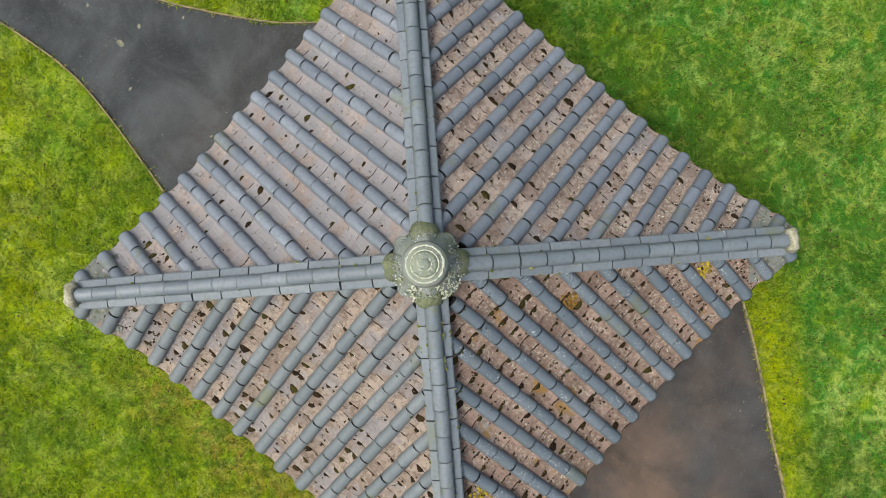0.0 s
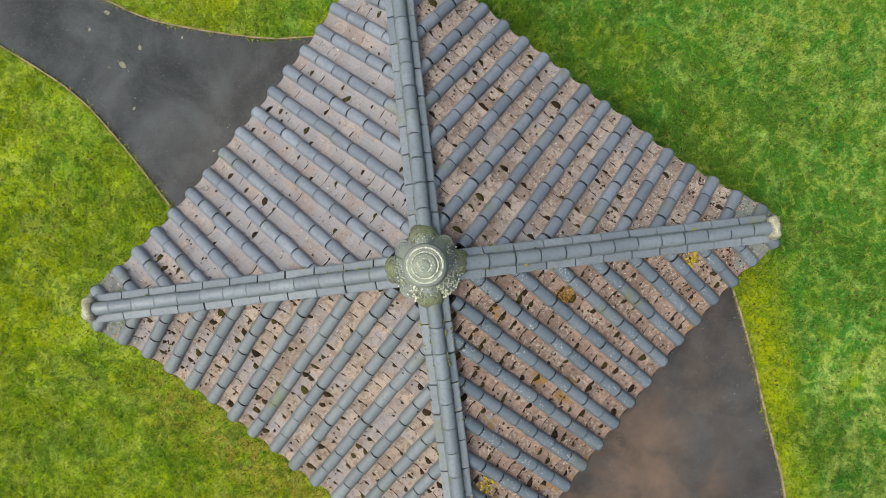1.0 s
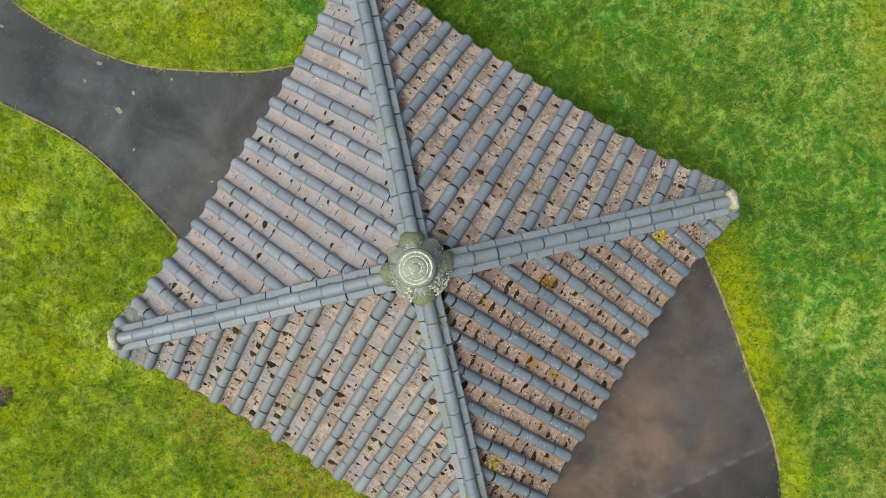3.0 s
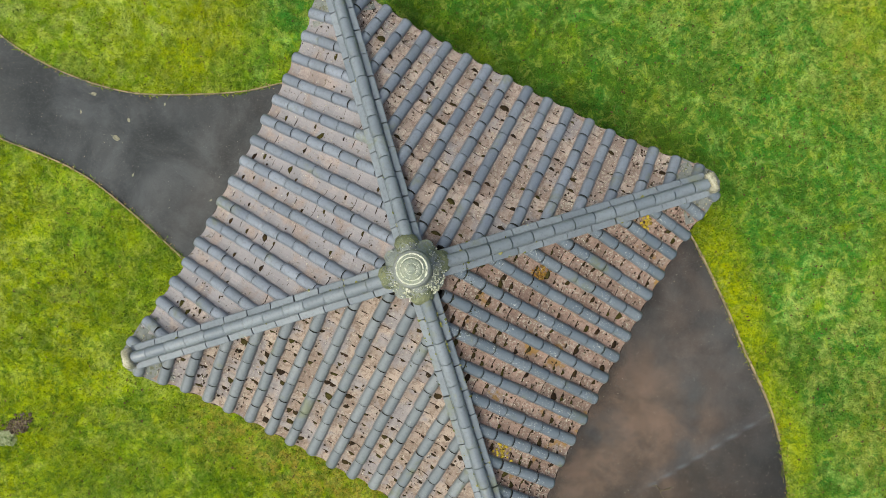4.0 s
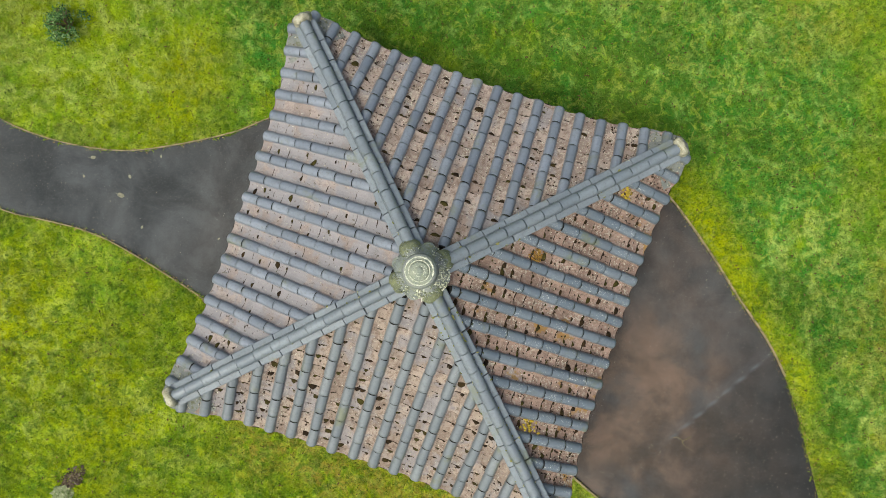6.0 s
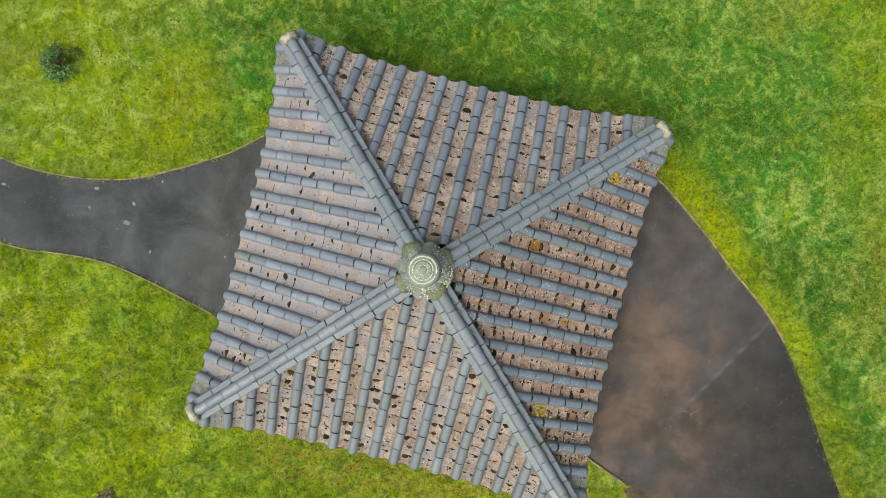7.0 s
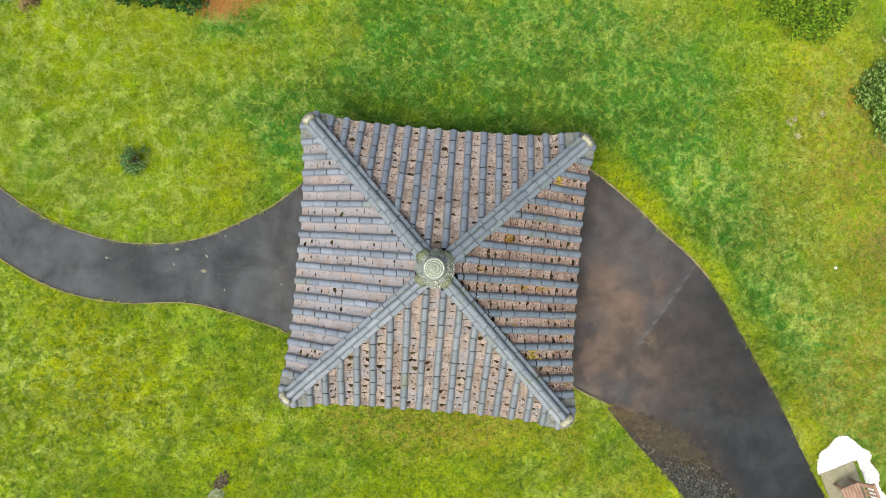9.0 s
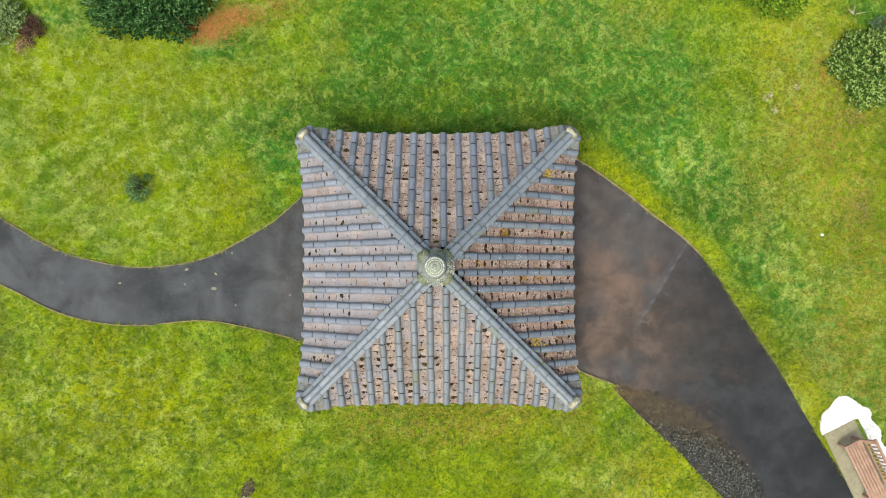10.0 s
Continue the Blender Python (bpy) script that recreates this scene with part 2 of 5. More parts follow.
RIDGE_MOSS = varied("ridge_moss", [(0.07, 0.085, 0.02), (0.14, 0.15, 0.035), (0.2, 0.2, 0.07), (0.36, 0.37, 0.28)], 0.95)
TIMBER = plain("stained_timber", (0.09, 0.045, 0.025), (0.15, 0.08, 0.045), 5, 0.6)
ASPHALT = asphalt_material()
EDGE = plain("weathered_edging", (0.17, 0.145, 0.065), (0.32, 0.25, 0.145), 4, 0.9, stain=(0.06, 0.065, 0.02))
SHEET = lawn_material("lawn_turf", True)
BLADES = lawn_material("grass_blades", False)
CONCRETE = plain("buff_concrete", (0.2, 0.185, 0.12), (0.265, 0.245, 0.165), 2, 0.9, stain=(0.21, 0.19, 0.115))
BENCHWOOD = plain("reddish_hardwood", (0.25, 0.145, 0.098), (0.36, 0.23, 0.16), 6, 0.7)
WHITE_STONES = varied("white_pebbles", [(0.7, 0.7, 0.68), (0.82, 0.82, 0.8), (0.86, 0.86, 0.85)], 0.8)
GREY_STONES = varied("grey_chippings", [(0.01, 0.011, 0.012), (0.024, 0.028, 0.028), (0.085, 0.093, 0.09), (0.012, 0.013, 0.013), (0.042, 0.048, 0.045), (0.22, 0.23, 0.2), (0.04, 0.034, 0.022), (0.014, 0.016, 0.016)], 0.8)
SOIL = plain("brown_soil", (0.024, 0.021, 0.015), (0.052, 0.041, 0.028), 7, 0.95, 0.8, 0.02)
NEEDLES = varied("fallen_rusty_leaves", [(0.27, 0.115, 0.03), (0.38, 0.18, 0.05), (0.42, 0.24, 0.085), (0.2, 0.09, 0.028)], 0.9)
DRY = varied("dry_leaves", [(0.2, 0.13, 0.06), (0.32, 0.23, 0.1), (0.12, 0.08, 0.04), (0.38, 0.33, 0.16)], 0.9)


# ---- mesh tools ----
class Form:
    """Vertices and faces gathered for one mesh."""

    def __init__(self):
        self.v, self.f = [], []

    def add(self, verts, faces, m=None):
        n = len(self.v)
        self.v += [tuple(m @ Vector(p)) for p in verts] if m else [tuple(p) for p in verts]
        self.f += [tuple(n + i for i in f) for f in faces]
        return self

    def grid(self, rows, close=False):
        """A skin over rows of points, all of one length; close: each row runs round."""
        n = len(rows[0])
        faces = []
        for a in range(len(rows) - 1):
            for b in range(n if close else n - 1):
                c = (b + 1) % n
                faces.append((a * n + b, a * n + c, (a + 1) * n + c, (a + 1) * n + b))
        return self.add([p for r in rows for p in r], faces)

    def solid(self, loops):
        """A closed skin over loops of points, capped at both ends."""
        n, base = len(loops[0]), len(self.v)
        self.grid(loops, True)
        self.f.append(tuple(base + i for i in range(n))[::-1])
        self.f.append(tuple(base + (len(loops) - 1) * n + i for i in range(n)))
        return self

    def box(self, cx, cy, cz, sx, sy, sz, m=None, bevel=0.0):
        k = bevel
        loops = []
        for z, e in ((-sz / 2, k), (-sz / 2 + k, 0), (sz / 2 - k, 0), (sz / 2, k)) if k else ((-sz / 2, 0), (sz / 2, 0)):
            x, y = sx / 2 - e, sy / 2 - e
            ring = [(-x, -y), (x, -y), (x, y), (-x, y)]
            loops.append([Vector((cx + a, cy + b, cz + z)) for a, b in ring])
        if m:
            loops = [[m @ p for p in r] for r in loops]
        return self.solid(loops)

    def mesh(self, name, smooth=False):
        me = bpy.data.meshes.new(name)
        me.from_pydata(self.v, [], self.f)
        if smooth:
            me.polygons.foreach_set("use_smooth", [True] * len(me.polygons))
        me.update()
        return me


def part(name, form, mat, parent=None, label="", m=None, smooth=False):
    """One mesh object from a Form or a ready mesh, under a thing or a part."""
    me = form.mesh(name, smooth) if isinstance(form, Form) else form
    if not me.materials:
        me.materials.append(mat)
    ob = new(name, me)
    ob.parent = parent
    if m is not None:
        ob.matrix_local = m
    return tagged(ob, label)


def empty(name, m, label, category, group=""):
    ob = new(name)
    ob.matrix_world = m
    return tagged(ob, label, category, group)


def lathe(profile, sides=24, wave=None):
    """Loops round z from (radius, height) pairs; wave(angle) scales the radius."""
    loops = []
    for r, z in profile:
        ring = []
        for k in range(sides):
            a = 2 * math.pi * k / sides
            s = r * (wave(a, z) if wave else 1)
            ring.append(Vector((s * math.cos(a), s * math.sin(a), z)))
        loops.append(ring)
    return loops


def spline(points, step=0.12):
    """A smooth curve through points, as evenly spaced places."""
    p = [np.array(q, float) for q in points]
    p = [2 * p[0] - p[1]] + p + [2 * p[-1] - p[-2]]
    out = []
    for a, b, c, d in zip(p, p[1:], p[2:], p[3:]):
        n = max(2, int(np.linalg.norm(c - b) / step))
        for k in range(n):
            s = k / n
            out.append(0.5 * (2 * b + (c - a) * s + (2 * a - 5 * b + 4 * c - d) * s * s + (3 * b - a - 3 * c + d) * s**3))
    out.append(p[-2])
    return np.array(out)


def inside(x, y, poly):
    """Which of the places lie in the polygon."""
    x, y = np.asarray(x), np.asarray(y)
    odd = np.zeros(x.shape, bool)
    for (ax, ay), (bx, by) in zip(poly, np.roll(poly, -1, 0)):
        hit = ((ay > y) != (by > y)) & (x < (bx - ax) * (y - ay) / (by - ay + 1e-12) + ax)
        odd ^= hit
    return odd


def away(x, y, curve):
    """Distance of places from a curve."""
    x, y = np.asarray(x, float), np.asarray(y, float)
    best = np.full(x.shape, 1e9)
    for q in curve[::2]:
        best = np.minimum(best, (x - q[0]) ** 2 + (y - q[1]) ** 2)
    return np.sqrt(best)


def level(x, y):
    """The ground's height: a garden that falls gently to the east, and evens out far away."""
    return -0.035 * 60 * np.tanh(np.asarray(x) / 60) + 0.016 * 60 * np.tanh(np.asarray(y) / 60)


# ---- the path's edges ----
NORTH_EDGE = spline([(-16, 3.6), (-13, 2.5), (-10.64, 1.14), (-9.28, 0.37), (-7.9, -0.01), (-6.85, -0.06), (-5.85, 0.1), (-5.15, 0.38),
                     (-4.05, 1.02), (-3.45, 1.52), (-2.6, 2.2), (0, 2.7), (2.6, 2.9), (3.57, 2.58), (4.68, 1.83), (5.38, 1.26), (6.09, 0.73),
                     (6.59, 0.26), (7.08, -0.36), (7.5, -1.0), (8.14, -1.99), (8.56, -2.6), (8.91, -3.2), (9.3, -3.9), (10.5, -5.92), (12.4, -10)])
SOUTH_EDGE = spline([(-16, 1.9), (-13, 0.6), (-10.64, -0.48), (-9.28, -1.16), (-8.25, -1.43), (-7.22, -1.51), (-6.53, -1.44), (-5.86, -1.39),
                     (-5.15, -1.46), (-3.72, -1.79), (-3.0, -2.0), (0, -2.5), (3.0, -2.45), (3.66, -2.73), (4.55, -3.07), (5.65, -3.38), (6.78, -4.02),
                     (7.35, -4.73), (8.06, -5.9), (9.6, -10)])
BED_EDGE = spline([(4.42, -3.12), (5.22, -3.94), (6.07, -4.72), (6.78, -5.49), (7.6, -6.3), (8.7, -7.8)])
PATH_AREA = np.concatenate([NORTH_EDGE, SOUTH_EDGE[::-1]])
BED_AREA = np.concatenate([BED_EDGE, SOUTH_EDGE[(SOUTH_EDGE[:, 0] > 4.5) & (SOUTH_EDGE[:, 1] > -7.8)][::-1]])
ALONG, ACROSS = np.array((0.431, -0.902)), np.array((0.902, 0.431))
SLAB = np.array((9.72, -4.33))
PEBBLE_AREA = spline([(9.62, -4.1), (9.68, -3.88), (9.92, -3.64), (10.18, -3.36), (10.58, -3.48), (10.88, -3.84), (11.12, -4.27), (11.38, -4.8), (12.3, -6.9), (11.2, -7.0), (9.7, -4.3), (9.62, -4.1)])


def scatter_mask(x, y):
    """Where grass grows."""
    grows = ~(inside(x, y, PATH_AREA) | inside(x, y, BED_AREA) | inside(x, y, PEBBLE_AREA))
    covered = ((x + 5.5) / 0.7) ** 2 + ((y - 5.9 - 0.4 * (x + 5.5)) / 0.25) ** 2 + 0.5 * np.sin(9 * x + 4 * y) < 0.9
    return grows & ~covered & ~((np.abs(x - 0.1) < 2.4) & (np.abs(y + 0.12) < 2.4))


def fractal(x, y, scale, seed):
    """Cheap smooth noise from 0 to 1."""
    out, amp, rng = np.zeros(np.shape(x)), 1.0, np.random.RandomState(seed)
    total = 0
    for o in range(4):
        for _ in range(3):
            a, ph = rng.uniform(0, 2 * np.pi), rng.uniform(0, 6.28, 2)
            k = scale * 2**o * rng.uniform(0.7, 1.3)
            out = out + amp * np.sin(k * (x * np.cos(a) + y * np.sin(a)) + ph[0] + 1.3 * np.sin(k * 0.6 * (y * np.cos(a) - x * np.sin(a)) + ph[1]))
            total += amp
        amp *= 0.55
    return 0.5 + 0.9 * out / total


LUSH_BAND = spline([(-4.0, 2.7), (-2.8, 3.9), (-0.5, 4.6), (2.6, 4.7), (4.6, 3.4), (6.2, 2.3), (7.6, 1.0), (9.2, -1.6), (10.6, -3.4)])


def spots(x, y, places):
    """Soft patches: middle, reach east and reach north of each."""
    return sum(np.exp(-((x - a) / p) ** 2 - ((y - b) / q) ** 2) for a, b, p, q in places)


PALE = ((-10.5, 3.5, 1.0, 1.1), (-10.2, 2.2, 0.8, 0.6), (-9.0, 4.6, 0.5, 0.4), (8.6, -0.6, 0.5, 0.4), (6.9, 0.9, 0.35, 0.3), (-2.2, 5.0, 0.4, 0.3), (-8.8, 1.8, 0.6, 0.4), (-7.7, 4.2, 0.6, 0.5), (2.6, 5.3, 0.6, 0.4), (6.4, 2.5, 0.6, 0.6), (7.5, 2.0, 0.8, 0.6),
        (1.7, 5.7, 0.8, 0.4), (-7.7, 0.6, 0.7, 0.3), (-5.9, 1.7, 0.8, 0.35), (-6.2, 2.7, 0.6, 0.5), (-9.4, 2.7, 0.7, 0.5), (-8.6, 3.2, 0.5, 0.4), (7.4, 0.6, 0.4, 0.5))
OCHRE = ((9.0, 5.0, 1.0, 1.9), (9.7, 3.2, 1.0, 1.0), (10.5, 1.2, 0.8, 1.3), (10.7, -1.6, 0.6, 1.2), (0.4, -4.1, 2.2, 0.4))
# Deep green grass; north of the roof it also darkens for the pavilion's shade.
DEEP = ((0.2, 4.0, 2.6, 0.75), (2.6, 4.2, 1.4, 0.9), (-2.6, 3.9, 1.0, 0.7), (4.3, 3.6, 0.8, 0.7), (6.3, 1.5, 0.45, 0.4), (6.55, 1.55, 0.35, 0.4), (7.2, 0.75, 0.3, 0.5), (7.6, -0.1, 0.3, 0.6), (8.1, -1.0, 0.3, 0.6), (8.6, -2.0, 0.4, 0.9), (-4.2, 3.1, 0.4, 0.4), (-1.0, 5.2, 0.8, 0.5))
MINT = ((-10.6, 3.3, 0.5, 0.8), (-8.9, 6.1, 0.5, 0.4), (4.7, 5.8, 1.7, 0.9), (4.0, 4.6, 0.9, 0.6), (0.9, 5.7, 1.0, 0.6), (6.5, 2.3, 0.9, 0.8), (7.4, 1.5, 0.8, 0.7), (8.2, 0.4, 0.7, 0.9), (8.9, -1.2, 0.6, 0.9))
EMERALD = ((4.6, 3.9, 0.9, 0.5), (2.2, 5.0, 1.0, 0.4), (6.9, 1.3, 0.5, 0.5), (7.7, 0.2, 0.4, 0.8), (5.6, 2.9, 0.6, 0.4), (-3.7, 3.2, 0.75, 0.7), (-5.3, 5.3, 0.8, 0.4), (11.0, 6.3, 0.8, 0.6), (-9.6, 6.3, 0.5, 0.3), (9.3, 5.4, 0.4, 0.5))
MOSSY = ((-4.8, 1.7, 0.7, 0.7), (5.6, -5.2, 1.2, 0.8), (2.5, 3.95, 0.75, 0.3), (-1.0, 3.6, 1.1, 0.22), (0.1, 4.15, 0.5, 0.35), (-4.6, 4.5, 0.8, 0.5), (9.0, 5.2, 1.0, 1.4))
SUNNY = ((-4.9, 1.7, 0.8, 0.8), (-7.2, 2.6, 1.9, 1.5), (-7.5, 5.0, 1.6, 0.9), (-9.5, 5.0, 1.2, 0.8))


def growth(x, y):
    """What grows where: yellow moss, lush green, thin brown turf, pale straw."""
    wx, wy = x + 0.5 * (fractal(x, y, 1.8, 51) - 0.5), y + 0.5 * (fractal(x, y, 1.8, 52) - 0.5)
    pale, ochre, mint, sunny, emerald = (spots(wx, wy, p) for p in (PALE, OCHRE, MINT, SUNNY, EMERALD))
    mossy = np.clip(spots(wx, wy, MOSSY), 0, 1)
    east = 1 / (1 + np.exp(-(x - 3.4) / 0.3))
    south = 1 / (1 + np.exp((y + 1.2) / 0.7))
    strip = np.exp(-(away(x + 0.25 * (fractal(x, y, 2.5, 55) - 0.5), y, NORTH_EDGE) / 0.82) ** 4) * east
    band = np.exp(-(away(x, y, LUSH_BAND) / 1.75) ** 2)
    n1, n2, n3, n4 = (fractal(x, y, k, seed) for k, seed in ((0.9, 3), (1.3, 7), (1.4, 11), (1.0, 15)))
    yellow = np.clip(0.27 / (1 + np.exp((x + 4.2) / 0.5)) * (1 - 0.5 * south) + 0.95 * strip + south * (0.12 + 0.55 * n1) + 0.2 * np.exp(-((x - 9.0) ** 2 / 2.5 + (y - 5) ** 2 / 9)) + 0.5 * (n1 - 0.5), 0, 1)
    lush = np.clip((1.15 * band + 0.75 * np.exp(-((x - 1.5) ** 2 / 12.0 + (y - 4.6) ** 2 / 5.0)) + 1.5 * (n2 - 0.52) * (1 - 0.6 * south)) * (1 - strip), 0, 1)
    brown = np.clip(1.5 * (n3 - 0.6) + 0.42 * south * (x > 3) + 0.4 / (1 + np.exp(-(x - 9.9) / 0.3)) + 0.6 * np.exp(-((x - 10.1) ** 2 / 1.8 + (y - 2.2) ** 2 / 16)) + 0.6 * np.exp(-((x - 1.2) ** 2 / 3.0 + (y + 3.9) ** 2 / 0.4)) + 0.4 * np.exp(-((x + 2.5) ** 2 / 4.0 + (y + 4.0) ** 2 / 0.5)), 0, 1) * (1 - strip)
    brown = brown * (1 - 0.65 / (1 + np.exp((x + 3.0) / 0.5)))
    brown = np.clip(brown + 0.5 * strip / (1 + np.exp((y + 1.2) / 0.4)), 0, 1)
    rim = np.maximum(np.abs(x - 0.1), np.abs(y + 0.12))
    brown = np.clip(brown + 0.85 * np.exp(-((rim - 3.1) / 0.5) ** 2) * (y < -2.5), 0, 1)
    straw = np.clip(0.2 + 0.35 / (1 + np.exp((x + 5.0) / 0.8)) + 0.3 / (1 + np.exp((x + 8.5) / 0.5)) + 0.35 * south * (x > 3) + 0.5 * np.exp(-((x - 8.6) ** 2 / 2.0 + (y - 0.8) ** 2 / 6)) + 1.4 * (n4 - 0.45) + 0.7 * np.exp(-((x + 10.8) ** 2 / 3.0 + (y - 2.6) ** 2 / 2)) + 0.5 * np.exp(-((x + 9) ** 2 / 8.0 + (y - 2.5) ** 2 / 6)) + 0.4 * np.exp(-((x - 7) ** 2 / 3.0 + (y - 2.2) ** 2 / 3)) - 0.6 * strip, 0, 1)
    yellow = np.clip(yellow + 0.1 * ochre + 0.08 * sunny - 0.8 * emerald + 0.6 * mossy, 0, 1)
    lush = np.clip((lush + 0.7 * mint + 1.0 * emerald) * (1 - 0.65 * np.clip(sunny, 0, 1)) * (1 - 0.8 * np.clip(ochre, 0, 1)) * (1 - 0.55 * mossy), 0, 1)
    brown = np.clip(brown + 0.75 * ochre, 0, 1)
    rim = np.exp(-(away(x, y, NORTH_EDGE) / 0.16) ** 2) * (x > 6.4)
    yellow, brown = yellow * (1 - 0.6 * rim), np.clip(brown + 0.3 * rim, 0, 1)
    straw = np.clip(straw + 0.7 * rim + 0.65 * pale + 0.3 * mint + 0.15 * sunny, 0, 1)
    return np.stack([yellow, lush, brown, straw], -1)


def deep_green_and_shade(x, y):
    """Deep green grass with pavilion shade painted in northward, and how close it grows."""
    d = np.clip(spots(x + 0.6 * (fractal(x, y, 1.6, 53) - 0.5), y + 0.6 * (fractal(x, y, 1.6, 54) - 0.5), DEEP), 0, 1)
    close = 1 - 0.8 / (1 + np.exp((x + 5.4) / 0.6)) / (1 + np.exp(-(y - 0.2) / 0.5)) - 0.4 / (1 + np.exp(-(x - 8.6) / 0.5))
    return np.stack([d, close, d, np.ones_like(d)], -1)


def paint(me, name, rgba):
    me.color_attributes.new(name, "FLOAT_COLOR", "POINT").data.foreach_set("color", np.asarray(rgba, np.float32).ravel())


# ---- ground ----
def build_ground():
    def axis(lo, hi, step):
        far = [20, 30, 50, 90, 160, 300]
        return np.array([lo - d for d in far[::-1]] + list(np.arange(lo, hi, step)) + [hi + d for d in far])
    xs, ys = axis(-14, 14, 0.16), axis(-9, 9, 0.16)
    X, Y = np.meshgrid(xs, ys)
    Z = level(X, Y) + 0.03 * (fractal(X, Y, 1.6, 5) - 0.5)
    low = inside(X, Y, PATH_AREA) | inside(X, Y, BED_AREA) | inside(X, Y, PEBBLE_AREA)
    Z = np.where(low, level(X, Y) - 0.035, Z)
    f = Form()
    f.grid([[(X[a, b], Y[a, b], Z[a, b]) for b in range(len(xs))] for a in range(len(ys))])
    me = f.mesh("ground", True)
    paint(me, "growth", growth(X, Y).reshape(-1, 4))
    paint(me, "deep", deep_green_and_shade(X, Y).reshape(-1, 4))
    ob = part("ground", me, SHEET)
    tagged(ob, "mossy yellow-green lawn with lush and thin patches", "lawn", kind="structure")


def build_grass(count=150000, blades=5):
    rng = np.random.RandomState(4)
    x, y = rng.uniform(-12.6, 12.6, count * 2), rng.uniform(-7.6, 8.0, count * 2)
    keep = scatter_mask(x, y) & (rng.uniform(0, 1, count * 2) < 0.3 + 1.2 * fractal(x, y, 8.0, 61))
    x, y = x[keep][:count], y[keep][:count]
    n = len(x)
    tall = 0.55 + 0.5 * fractal(x, y, 2.2, 21) + 0.5 * fractal(x, y, 7.0, 62)
    P = np.zeros((n, blades, 3, 3))
    for k in range(blades):
        a, lean = rng.uniform(0, 6.283, n), rng.uniform(0.03, 0.09, n) * tall
        w, h = rng.uniform(0.007, 0.015, n), rng.uniform(0.028, 0.075, n) * tall
        bx, by = x + rng.normal(0, 0.02, n), y + rng.normal(0, 0.02, n)
        bz = level(bx, by) - 0.012
        P[:, k, 0] = np.stack([bx - w * np.sin(a), by + w * np.cos(a), bz], -1)
        P[:, k, 1] = np.stack([bx + w * np.sin(a), by - w * np.cos(a), bz], -1)
        P[:, k, 2] = np.stack([bx + lean * np.cos(a), by + lean * np.sin(a), bz + h], -1)
    V = P.reshape(-1, 3)
    me = bpy.data.meshes.new("grass")
    me.vertices.add(len(V))
    me.vertices.foreach_set("co", V.astype(np.float32).ravel())
    me.loops.add(len(V))
    me.loops.foreach_set("vertex_index", np.arange(len(V), dtype=np.int32))
    me.polygons.add(len(V) // 3)
    me.polygons.foreach_set("loop_start", np.arange(0, len(V), 3, dtype=np.int32))
    me.update()
    paint(me, "growth", np.repeat(growth(x, y), blades * 3, 0))
    paint(me, "deep", np.repeat(deep_green_and_shade(x, y), blades * 3, 0))
    dark = np.clip(rng.uniform(-0.5, 1.0, n) + 0.9 * (fractal(x, y, 9.0, 63) - 0.5), 0, 1) ** 1.3
    tone = np.stack([dark, np.clip(rng.uniform(-0.4, 1, n), 0, 1) * (dark < 0.2), (rng.uniform(0, 1, n) > 0.95) * 1.0, np.ones(n)], -1)
    paint(me, "tone", np.repeat(tone, blades * 3, 0))
    ob = part("grass", me, BLADES)
    tagged(ob, "short uneven lawn grass, yellow-green to deep green", "grass", kind="stuff")


def resample(curve, n):
    d = np.r_[0, np.cumsum(np.hypot(*np.diff(curve, axis=0).T))]
    s = np.linspace(0, d[-1], n)
    return np.stack([np.interp(s, d, curve[:, 0]), np.interp(s, d, curve[:, 1])], -1)


